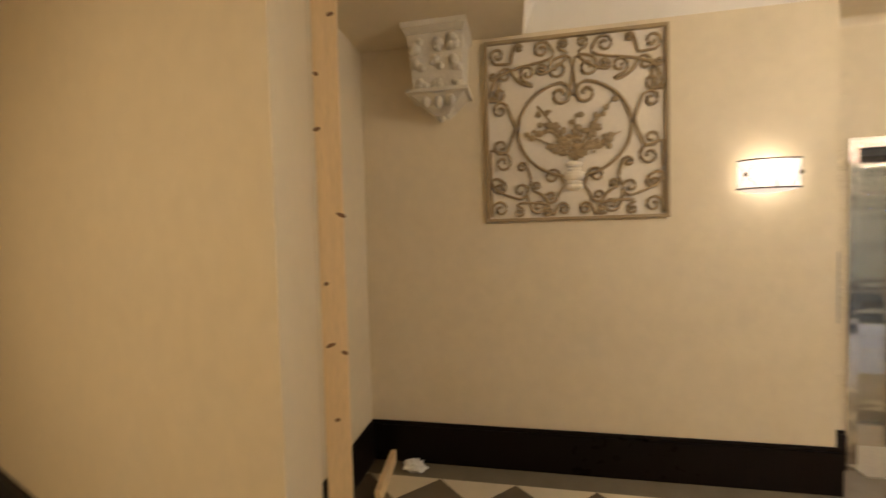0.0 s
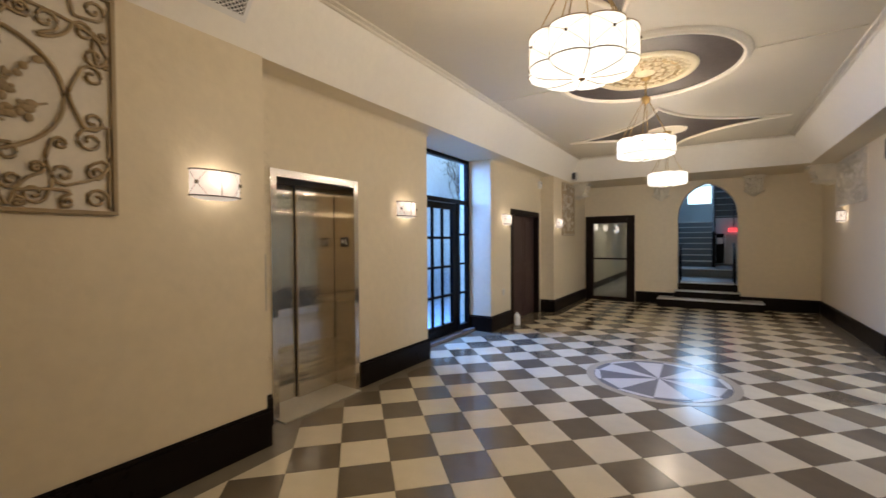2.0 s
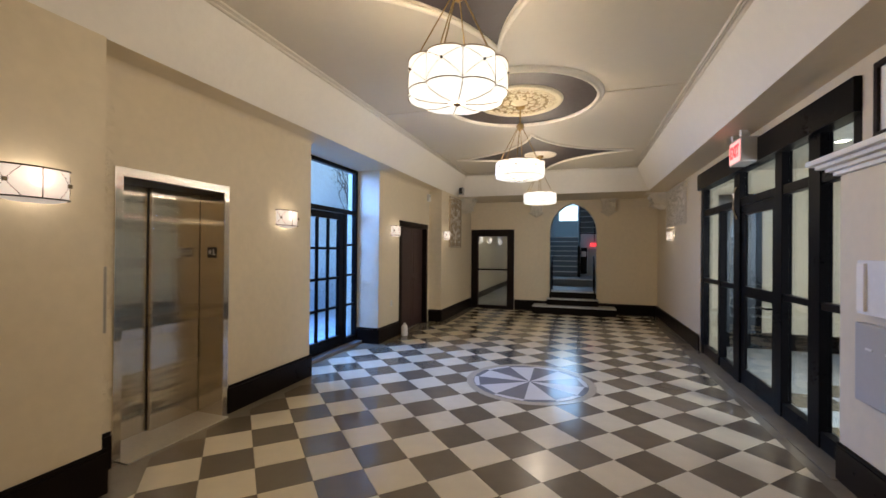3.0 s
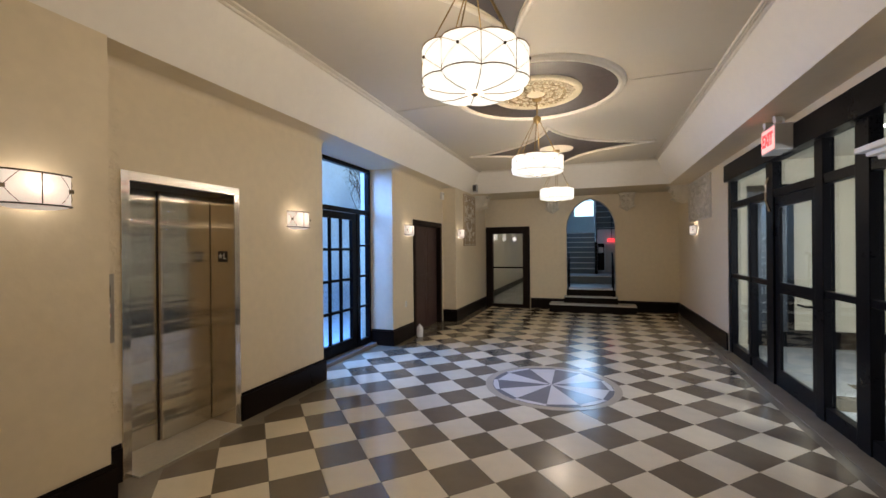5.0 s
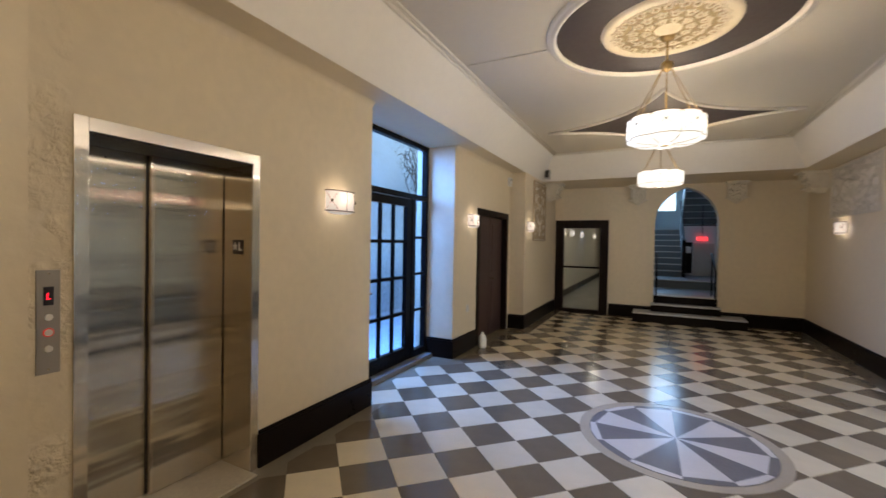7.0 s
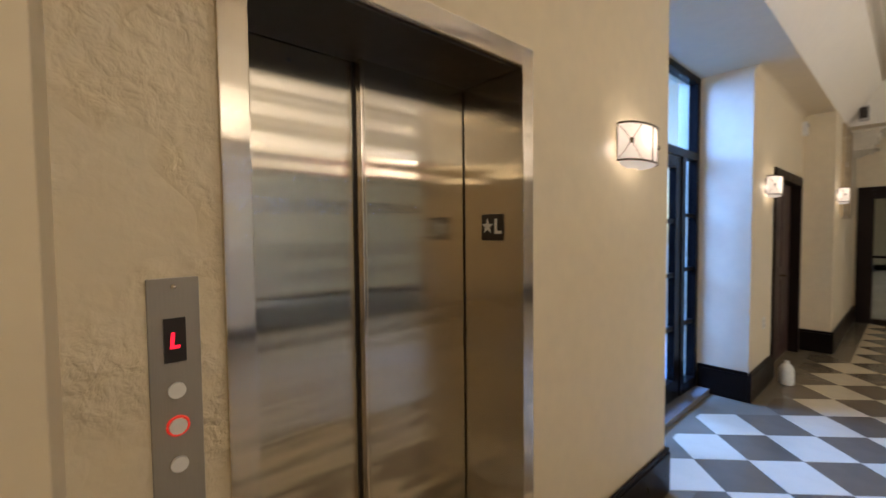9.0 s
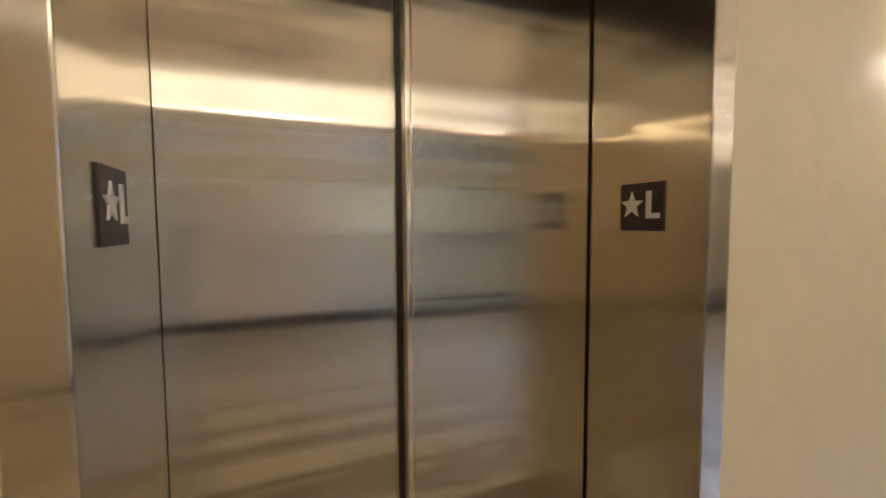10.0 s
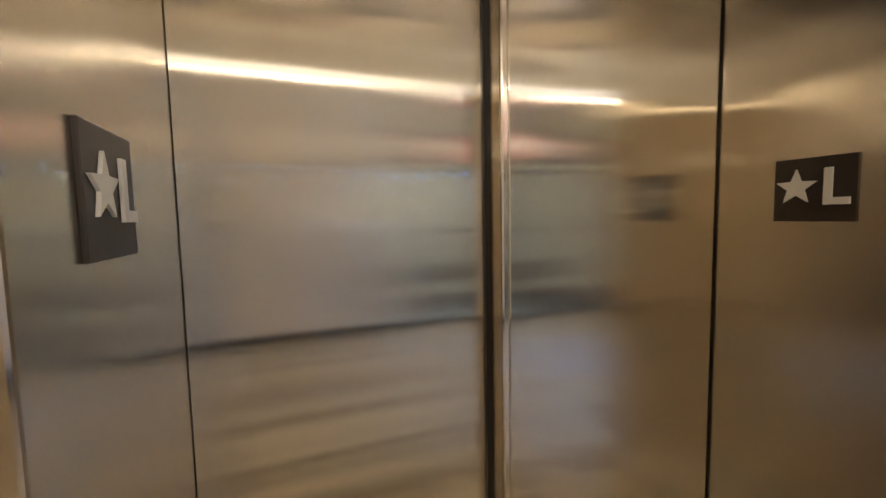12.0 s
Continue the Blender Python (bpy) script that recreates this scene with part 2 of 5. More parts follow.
def tube(bm, pts, r, n=6, closed=False):
    """A round bar along a line of points."""
    pts = [Vector(p) for p in pts]
    rings, k = [], len(pts)
    for i, p in enumerate(pts):
        a = pts[(i - 1) % k] if closed or i else p
        b = pts[(i + 1) % k] if closed or i < k - 1 else p
        q = (b - a).normalized().to_track_quat("Z", "Y")
        rings.append([bm.verts.new(p + q @ Vector((r * math.cos(2 * math.pi * j / n), r * math.sin(2 * math.pi * j / n), 0))) for j in range(n)])
    for i in range(k if closed else k - 1):
        u, v = rings[i], rings[(i + 1) % k]
        for j in range(n):
            bm.faces.new((u[j], u[(j + 1) % n], v[(j + 1) % n], v[j]))
    if not closed:
        bm.faces.new(rings[0][::-1]), bm.faces.new(rings[-1])
    return bm


def lathe(bm, prof, c, n=48, lobe=0.0, lobes=8):
    """A profile of (radius, height) turned round a vertical axis at c; lobe scallops it."""
    rings = []
    for r, z in prof:
        rings.append([bm.verts.new((c[0] + rr * math.cos(a), c[1] + rr * math.sin(a), c[2] + z))
                      for a, rr in ((2 * math.pi * j / n, r * (1 - lobe + lobe * abs(math.cos(math.pi * j * lobes / n)) ** 0.6 if lobe else 1)) for j in range(n))])
    for u, v in zip(rings, rings[1:]):
        for j in range(n):
            bm.faces.new((u[j], u[(j + 1) % n], v[(j + 1) % n], v[j]))
    return bm


def mesh(name, bm, mat, smooth=False):
    me = bpy.data.meshes.new(name)
    bm.normal_update()
    bm.to_mesh(me)
    bm.free()
    me.materials.append(mat)
    if smooth:
        for p in me.polygons:
            p.use_smooth = True
    return me


def part(name, bm, mat, parent=None, label="", smooth=False):
    ob = new(name, mesh(name, bm, mat, smooth))
    if parent is not None:
        ob.parent = parent
        ob.matrix_parent_inverse = parent.matrix_world.inverted()
    if label:
        tagged(ob, label)
    return ob


def thing(name, at, label, category, group="", kind=""):
    ob = new(name)
    ob.matrix_world = Matrix.Translation(at)
    bpy.context.view_layer.update()
    return tagged(ob, label, category, group, kind)


def B(*a, **k):
    return box(bmesh.new(), *a, **k)


def structure(name, bm, mat, label, category="wall"):
    return tagged(part(name, bm, mat), label, category, kind="structure")


def joined(*boxes):
    bm = bmesh.new()
    for b in boxes:
        box(bm, *b)
    return bm


# ---- the plan, in metres ----
XL, XE, XR = -2.70, -3.00, 2.10      # end-bay wall, recessed wall, street-side wall
YN, YF = -0.85, 11.67                # near return wall, far wall
SOFFIT, CEIL, TOP = 2.96, 3.42, 3.62
YE0, YE1 = 2.113, 9.02               # the recessed stretch
EL0, EL1, ELZ = 2.363, 3.399, 2.20   # lift frame
W0, W1 = 4.68, 6.56                  # tall window
D0, D1, DZ = 7.45, 8.90, 2.12        # brown door
R0, R1, RZ = 3.90, 7.88, 2.85        # glazed screen
BASE = 0.27

# ---- walls ----
structure("wall_west_near", joined((-3.6, XL, -1.2, YE0, 0, TOP)), M_WALL, "beige trowelled plaster wall with grille panel and sconce")
structure("wall_lift_near", joined((-3.6, XE, YE0, EL0, 0, TOP)), M_TROWEL, "beige plaster strip with rough trowel marks beside the lift")
structure("wall_lift", joined((-3.6, XE, EL0, EL1, ELZ, TOP), (-3.6, XE, EL1, W0, 0, TOP)), M_WALL, "smooth beige plaster wall round the lift")
structure("wall_over_window", joined((-3.6, XE, W0, W1, SOFFIT + 0.01, TOP)), M_COVE, "plaster head over the tall courtyard window")
structure("wall_west_door", joined((-3.6, XE, W1, D0, 0, TOP), (-3.6, XE, D0, D1, DZ, TOP), (-3.6, XE, D1, YE1, 0, TOP)), M_WALL,
          "beige plaster wall beside the brown door")
structure("wall_west_far", joined((-3.6, XL, YE1, YF, 0, TOP)), M_WALL, "beige plaster end-bay wall with sconce")
structure("wall_east_far", joined((XR, XR + 0.25, R1, YF + 0.3, 0, TOP)), M_WALL, "beige plaster wall beyond the glazed screen")
structure("wall_east_over_screen", joined((XR, XR + 0.25, R0, R1, RZ, TOP)), M_WALL, "beige plaster strip over the glazed screen")
structure("wall_east_near", joined((XR, XR + 0.25, -3.4, R0, 0, TOP)), M_WALL, "beige plaster wall beside the entrance screen")
structure("wall_south", joined((-3.6, XR + 0.25, -3.6, -3.4, 0, TOP)), M_WALL, "plain beige wall behind the entry")
structure("wall_near_return", joined((-3.6, -1.75, YN - 0.3, YN, 0, TOP)), M_WALL, "beige return wall with black skirting")
structure("wall_pier", prism(bmesh.new(), [(-0.88, -0.405), (-1.60, -0.68), (-1.80, -0.86), (-2.5, -3.4), (-1.95, -3.4)], 0, TOP), M_WALL,
          "smooth beige plaster wall end close to the entry")


def arch_outline(x0, x1, spring, apex, n=12):
    """The points of a pointed arch from the left springing over the apex to the right one."""
    c, w = (x0 + x1) / 2, (x1 - x0) / 2
    h = apex - spring
    r = (w * w + h * h) / (2 * w)
    a1 = math.acos((r - w) / r)
    left = [(x0 + r - r * math.cos(a1 * i / n), spring + r * math.sin(a1 * i / n)) for i in range(n + 1)]
    return left + [(2 * c - x, z) for x, z in left[-2::-1]]


AX0, AX1, ASPR, AAPX = -0.51, 0.68, 2.12, 2.90
DX0, DX1, DDZ = -2.62, -1.51, 2.15


def far_wall():
    bm = bmesh.new()
    arch = arch_outline(AX0, AX1, ASPR, AAPX)
    mid = len(arch) // 2
    left = [(AX0, YF, 0)] + [(x, YF, z) for x, z in arch[:mid + 1]] + [(arch[mid][0], YF, TOP), (DX1, YF, TOP), (DX1, YF, 0)]
    right = [(AX1, YF, 0), (XR, YF, 0), (XR, YF, TOP), (arch[mid][0], YF, TOP)] + [(x, YF, z) for x, z in arch[mid:]]
    solid(bm, left, (0, 0.3, 0)), solid(bm, right, (0, 0.3, 0))
    box(bm, DX0, DX1, YF, YF + 0.3, DDZ, TOP), box(bm, -3.6, DX0, YF, YF + 0.3, 0, TOP)
    return bm


structure("wall_north", far_wall(), M_WALL, "beige plaster end wall with pointed arch and glass door")

# ---- ceiling and coves ----
TX0, TX1, TY0, TY1 = -2.355, 1.39, 0.50, 9.80
BX0, BX1, BY0, BY1 = -2.705, 1.70, 0.30, 10.28


def cove(flat):
    bm = bmesh.new()
    inner = [(TX0, TY0), (TX1, TY0), (TX1, TY1), (TX0, TY1)]
    outer = [(BX0, BY0), (BX1, BY0), (BX1, BY1), (BX0, BY1)]
    walls = [(-3.6, -3.5), (XR + 0.2, -3.5), (XR + 0.2, YF + 0.1), (-3.6, YF + 0.1)]
    stack = ((inner, CEIL + 0.06), (inner, CEIL - 0.01), (outer, SOFFIT)) if not flat else ((outer, SOFFIT), (walls, SOFFIT), (walls, TOP))
    rows = [[bm.verts.new((x, y, z)) for x, y in ring] for ring, z in stack]
    for a, b in zip(rows, rows[1:]):
        for j in range(4):
            bm.faces.new((a[j], a[(j + 1) % 4], b[(j + 1) % 4], b[j]))
    bmesh.ops.recalc_face_normals(bm, faces=bm.faces[:])
    return bm


structure("cove", cove(False), M_COVE, "off-white sloping plaster cove round the tray ceiling", "ceiling")
structure("soffit", cove(True), M_WALL, "beige plaster soffit below the cove", "ceiling")


def rounded_corner(y0, y1, rad=0.07, n=10):
    """Hand-run plaster round between the recessed wall and the soffit."""
    bm = bmesh.new()
    sect = [(XE - 0.006, SOFFIT + 0.006)]
    for k in range(n + 1):
        a = math.pi / 2 * k / n
        sect.append((XE - 0.002 + rad * (1 - math.sin(a)), SOFFIT + 0.002 - rad * (1 - math.cos(a))))
    ends = [[bm.verts.new((x, y, z)) for x, z in sect] for y in (y0, y1)]
    for j in range(len(sect)):
        q = (j + 1) % len(sect)
        bm.faces.new((ends[0][j], ends[0][q], ends[1][q], ends[1][j]))
    for e in ends:
        bm.faces.new(e)
    bmesh.ops.recalc_face_normals(bm, faces=bm.faces[:])
    return bm


for y0, y1 in ((YE0 - 0.004, W0 - 0.003), (W1 + 0.003, YE1 + 0.004)):
    structure("trim", rounded_corner(y0, y1), M_WALL, "rounded beige plaster corner under the soffit", "trim")
structure("ceiling", B(TX0 - 0.1, TX1 + 0.1, TY0 - 0.1, TY1 + 0.1, CEIL, CEIL + 0.1), M_CEIL, "cream plaster tray ceiling", "ceiling")
structure("roof_slab", B(-3.8, 2.6, -3.8, 12.2, TOP, TOP + 0.1), M_CEIL, "plain slab over the lobby", "ceiling")

# ---- skirting ----


def skirting(name, runs, BASE=BASE):
    bm = bmesh.new()
    for x0, x1, y0, y1 in runs:
        box(bm, x0, x1, y0, y1, 0, BASE - 0.03, bevel=0.004)
        gx, gy = (0.006 if x1 - x0 < 0.1 else 0), (0.006 if y1 - y0 < 0.1 else 0)
        box(bm, x0 + gx, x1 - gx, y0 + gy, y1 - gy, BASE - 0.03, BASE, bevel=0.008)
    structure(name, bm, M_BASE, "tall black gloss skirting board", "skirting")


T = 0.025
skirting("baseboard_west_near", [(XL, XL + T, YN, YE0 + T), (XE, XL, YE0, YE0 + T)], 0.295)
skirting("baseboard_lift", [(XE, XE + T, YE0 + T, EL0 - 0.01), (XE, XE + T, EL1 + 0.005, W0 + T), (-3.4, XE, W0, W0 + T)])
skirting("baseboard_pier", [(XE, XE + T, W1 - T, D0 - 0.07), (-3.4, XE, W1 - T, W1)])
skirting("baseboard_west_far", [(XE, XL + T, YE1 - T, YE1), (XL, XL + T, YE1, YF)])
skirting("baseboard_north_west", [(XL + T, DX0 - 0.07, YF - T, YF), (DX1 + 0.07, AX0 - 0.01, YF - T, YF)])
skirting("baseboard_north_east", [(AX1 + 0.01, XR, YF - T, YF)])
skirting("baseboard_east", [(XR - T, XR, R1, YF - T)])
structure("baseboard_pier_face", prism(bmesh.new(), [(-0.88, -0.405), (-1.95, -3.4), (-1.925, -3.41), (-0.853, -0.42)], 0, BASE), M_BASE, "black gloss skirting on the slanted wall end", "skirting")
skirting("baseboard_near_return", [(XL + T, -1.8, YN, YN + T)], 0.295)

# ---- floor ----
structure("floor", B(-3.6, XR + 0.25, -3.5, YF + 0.3, -0.12, -0.012), M_GROUT, "lobby floor of polished diamond terrazzo tiles", "floor")
fl = bpy.data.objects["floor"]
STEP, TXO, TYO = 0.25, -2.755, 3.445
CX0, CX1 = TXO, TXO + 18 * STEP
CY0, CY1 = TYO - 22 * STEP, TYO + 32 * STEP
for r in ((-3.42, CX0 + 2 * STEP, YE0, YE1), (XL, CX0 + 2 * STEP, -3.5, YE0), (XL, CX0 + 2 * STEP, YE1, YF), (CX1 - STEP, XR, -3.5, YF), (CX0 + 2 * STEP, CX1 - STEP, CY1 - STEP, YF), (CX0 + 2 * STEP, CX1 - STEP, -3.5, CY0 + STEP)):
    part("border_band", B(r[0], r[1], r[2], r[3], -0.012, -0.0025), M_BORDER, fl, "tan terrazzo border band")

# ---- lift ----
lift = thing("lift_entrance", (-3.1, 2.88, 0), "stainless steel lift entrance with closed two-panel sliding door", "elevator")
FI0, FI1, DOORX, FZ = EL0 + 0.06, EL1 - 0.06, -3.28, 2.13
part("frame_jamb", B(DOORX - 0.1, XE + 0.012, EL0, FI0, 0, ELZ, bevel=0.003), M_STEEL_POL, lift, "polished steel jamb")
part("frame_jamb", B(DOORX - 0.1, XE + 0.012, FI1, EL1, 0, ELZ, bevel=0.003), M_STEEL_POL, lift, "polished steel jamb")
part("frame_head", B(DOORX - 0.1, XE + 0.012, FI0, FI1, FZ, ELZ, bevel=0.003), M_STEEL_POL, lift, "polished steel head")
MID = 2.87
BACKX = DOORX - 0.055                  # the fast panel runs behind the slow one
part("door_panel", B(BACKX - 0.03, BACKX, FI0 + 0.0012, MID + 0.03, 0.012, FZ - 0.003), M_STEEL, lift, "brushed steel leading panel")
part("door_panel", B(DOORX - 0.045, DOORX - 0.012, MID + 0.004, FI1 - 0.006, 0.012, FZ - 0.003, bevel=0.003), M_STEEL, lift, "brushed steel trailing panel")
part("edge_groove", B(BACKX, BACKX + 0.006, MID - 0.018, MID - 0.011, 0.012, FZ - 0.004), M_BLACK, lift, "dark groove")
part("edge_strip", B(BACKX + 0.002, DOORX - 0.008, MID - 0.011, MID + 0.004, 0.012, FZ - 0.004, bevel=0.004), M_STEEL_POL, lift, "bright folded panel edge")
# extra dark sheet that paints the shade below the steel head
part("head_shade_sheet", B(DOORX - 0.05, XE - 0.01, FI0 + 0.001, FI1 - 0.001, FZ - 0.006, FZ - 0.001), M_DARKSTEEL, lift, "dark sheet standing in for shade under the door head")
part("key_hole", cyl(bmesh.new(), (BACKX - 0.001, 2.64, 2.075), (BACKX + 0.002, 2.64, 2.075), 0.007, n=14), M_BLACK, lift, "small black key hole")
part("sill", B(DOORX - 0.1, XE + 0.085, FI0, FI1, -0.005, 0.008, bevel=0.002), M_SILL, lift, "worn pale metal threshold")


def star_points(c, r, n=5, inner=0.42):
    return [(c[0] + (r if k % 2 == 0 else r * inner) * math.sin(math.pi * k / n), c[1] + (r if k % 2 == 0 else r * inner) * math.cos(math.pi * k / n)) for k in range(2 * n)]


def lettering(text, size, depth=0.002):
    """A mesh of raised letters in the plane x, y, centred."""
    cu = bpy.data.curves.new("letters", "FONT")
    cu.body, cu.size, cu.extrude, cu.align_x, cu.align_y = text, size, depth, "CENTER", "CENTER"
    cu.offset = size * 0.035
    ob = bpy.data.objects.new("letters", cu)
    scene.collection.objects.link(ob)
    bpy.context.view_layer.update()
    me = bpy.data.meshes.new_from_object(ob.evaluated_get(bpy.context.evaluated_depsgraph_get()))
    bpy.data.objects.remove(ob)
    bm = bmesh.new()
    bm.from_mesh(me)
    return bm


def floor_sign(y, facing, x0, x1, z0, z1):
    """The dark plate with a star and an L on a lift jamb; facing is +1 or -1 along y."""
    t = thing("floor_sign", ((x0 + x1) / 2, y, z0), "dark brown lift floor plate with raised silver star and L", "sign", "lift floor plates")
    part("plate", B(x0, x1, min(y, y + 0.004 * facing), max(y, y + 0.004 * facing), z0, z1, bevel=0.001), M_SIGNDARK, t)
    cx, cz, w = (x0 + x1) / 2, (z0 + z1) / 2 + 0.004, (x1 - x0)
    d = -facing  # reading direction along x: to the reader's right
    bm = bmesh.new()
    pts = [(cx + d * (px - w * 0.2), y + 0.0045 * facing, cz + pz) for px, pz in star_points((0, 0), w * 0.27)]
    solid(bm, pts, (0, 0.003 * facing, 0))
    part("star", bm, M_SIGNWHITE, t, "raised silver-white star")
    bm = bmesh.new()
    lx, h = cx + d * w * 0.14, w * 0.26
    s = w * 0.10
    pts = [(lx, h), (lx, -h), (lx + d * w * 0.3, -h), (lx + d * w * 0.3, -h + s), (lx + d * s, -h + s), (lx + d * s, h)]
    solid(bm, [(px, y + 0.0045 * facing, cz + pz) for px, pz in pts], (0, 0.003 * facing, 0))
    part("letter", bm, M_SIGNWHITE, t, "raised silver-white letter L")


floor_sign(FI1, -1, -3.19, -3.08, 1.51, 1.612)
floor_sign(FI0, 1, -3.165, -3.068, 1.502, 1.599)

# the call panel beside the lift
cp = thing("call_panel", (XE, 2.275, 0.99), "brushed steel lift call panel with red L display", "elevator panel")
part("faceplate", B(XE - 0.002, XE + 0.005, 2.232, 2.318, 0.985, 1.462, bevel=0.002), M_PLATE, cp, "brushed steel faceplate")
part("display", B(XE + 0.005, XE + 0.008, 2.257, 2.293, 1.30, 1.385), M_BLACK, cp, "black display window")
bm = bmesh.new()
solid(bm, [(XE + 0.0085, 2.266 + u, 1.327 + v) for u, v in ((0.003, 0.03), (0.0, 0.0), (0.016, 0.0), (0.017, 0.0055), (0.0065, 0.0055), (0.009, 0.03))], (0.001, 0, 0))
part("digit", bm, M_REDLED, cp, "red glowing letter L")
for z, mat, lab in ((1.245, M_WHITE, "pale round button"), (1.175, M_WHITE, "pale button with red ring"), (1.10, M_WHITE, "pale round button")):
    b = part("button", cyl(bmesh.new(), (XE + 0.004, 2.275, z), (XE + 0.012, 2.275, z), 0.015, n=20), mat, cp, lab)
    if "red" in lab:
        part("ring", tube(bmesh.new(), [(XE + 0.007, 2.275 + 0.018 * math.cos(a), z + 0.018 * math.sin(a)) for a in [k * math.pi / 12 for k in range(24)]], 0.0025, closed=True), M_REDRING, b, "red lit ring")
part("screw", ball(bmesh.new(), (XE + 0.006, 2.275, 1.445), 0.005, n=8), M_STEEL_POL, cp)
part("screw", ball(bmesh.new(), (XE + 0.006, 2.275, 1.005), 0.005, n=8), M_STEEL_POL, cp)

# the lift car behind the closed door
car = thing("lift_car", (-4.1, 2.88, 0), "lift car with reddish wood laminate panels and steel rail", "elevator car")
part("floor_plate", B(-4.75, -3.4, 2.2, 3.6, -0.02, 0.0), M_GREYBOX, car)
part("back_panel", B(-4.77, -4.75, 2.2, 2.93, 0.05, 2.3), M_WOODPANEL, car)
part("back_panel", B(-4.77, -4.75, 2.94, 3.6, 0.05, 2.3), M_WOODPANEL, car)
part("side_panel", B(-4.75, -3.42, 2.18, 2.2, 0.05, 2.3), M_WOODPANEL, car)
part("side_panel", B(-4.75, -3.42, 3.6, 3.62, 0.05, 2.3), M_WOODPANEL, car)
part("roof_panel", B(-4.77, -3.42, 2.18, 3.62, 2.3, 2.34), M_DARKSTEEL, car)
part("handrail", B(-4.72, -4.70, 2.3, 3.5, 0.98, 1.04, bevel=0.005), M_STEEL_POL, car)
structure("lift_shaft", joined((-5.0, -4.9, 2.0, 3.8, -0.1, 2.7), (-4.9, -3.6, 1.95, 2.05, -0.1, 2.7), (-4.9, -3.6, 3.75, 3.85, -0.1, 2.7), (-4.9, -3.6, 2.05, 3.75, 2.6, 2.7), (-4.9, -3.6, 2.05, 3.75, -0.2, -0.1)), M_DARKSTEEL, "dark lift shaft lining")

# ---- sconces ----


def wall_sconce(y, x, z, side):
    """A curved mica shade with bronze bands; side +1 stands out along +x."""
    t = thing("wall_sconce", (x, y, z - 0.1), "lit cream mica wall sconce with bronze bands", "wall lamp", "lobby sconces")
    w, d, h = 0.165, 0.095, 0.085
    n = 16

    def bow(off, zz):
        return [(x + side * (0.012 + (d + off) * math.cos(a) ** 0.6), y + (w + off) * math.sin(a), zz) for a in [(-0.5 + k / n) * math.pi * 0.98 for k in range(n + 1)]]
    bm = bmesh.new()
    lo, hi = [bm.verts.new(p) for p in bow(0, z - h)], [bm.verts.new(p) for p in bow(0, z + h)]
    for k in range(n):
        bm.faces.new((lo[k], lo[k + 1], hi[k + 1], hi[k]))
    bmesh.ops.solidify(bm, geom=bm.faces[:], thickness=0.004)
    part("shade", bm, M_SCONCE, t, "glowing cream mica shade", smooth=True)
    bulb = bpy.data.lights.new("sconce_bulb", "POINT")
    bulb.energy, bulb.color, bulb.shadow_soft_size = 1.1, (1.0, 0.88, 0.76), 0.03
    new("sconce_bulb", bulb).matrix_world = pose(x + side * 0.055, y, z)
    for a in (-0.33, 0.33):
        for zz in (z - h, z + h):
            for da in (-0.165, 0.165):
                pts = [(x + side * (0.013 + (d + 0.003) * math.cos(g) ** 0.6), y + (w + 0.003) * math.sin(g), z + (zz - z) * q)
                       for g, q in (((a + da * u) * math.pi, u) for u in (0.0, 0.5, 1.0))]
                part("cross_wire", tube(bmesh.new(), pts, 0.0014, n=4), M_BRONZE, t, "thin crossed wire")
    bm = bmesh.new()
    rims = [[bm.verts.new((x + side * (0.012 + (d * q) * math.cos(a) ** 0.6), y + w * q * math.sin(a), z - h - drop)) for a in [(-0.5 + k / n) * math.pi * 0.98 for k in range(n + 1)]] for q, drop in ((0.99, 0.0), (0.86, 0.012), (0.6, 0.022), (0.25, 0.026))]
    for u, v in zip(rims, rims[1:]):
        for k in range(n):
            bm.faces.new((u[k], u[k + 1], v[k + 1], v[k]))
    part("dish", bm, M_SCONCE, t, "shallow glowing glass dish", smooth=True).visible_shadow = False
    part("backplate", B(min(x, x + side * 0.012), max(x, x + side * 0.012), y - 0.12, y + 0.12, z - 0.07, z + 0.07, bevel=0.003), M_BRONZE, t)
    for zz in (z - h, z + h):
        part("band", tube(bmesh.new(), bow(0.003, zz), 0.005, n=6), M_BRONZE, t, "thin bronze band")
    for a in (-0.33, 0.0, 0.33):
        ang = a * math.pi
        px, py = x + side * (0.015 + (d + 0.004) * math.cos(ang) ** 0.6), y + (w + 0.004) * math.sin(ang)
        if a:
            part("boss", B(px - 0.006, px + 0.006, py - 0.011, py + 0.011, z - 0.011, z + 0.011, bevel=0.002), M_BRONZE, t, "small square bronze boss")
        else:
            part("strip", tube(bmesh.new(), [(px, py, z - h), (px, py, z + h)], 0.003), M_BRONZE, t, "thin bronze strip")
    return t


for sy, sx, sd in ((1.73, XL, 1), (4.19, XE, 1), (7.14, XE, 1), (9.28, XL, 1), (9.95, XR, -1)):
    wall_sconce(sy, sx, 1.955, sd)

# ---- pendant lamps ----


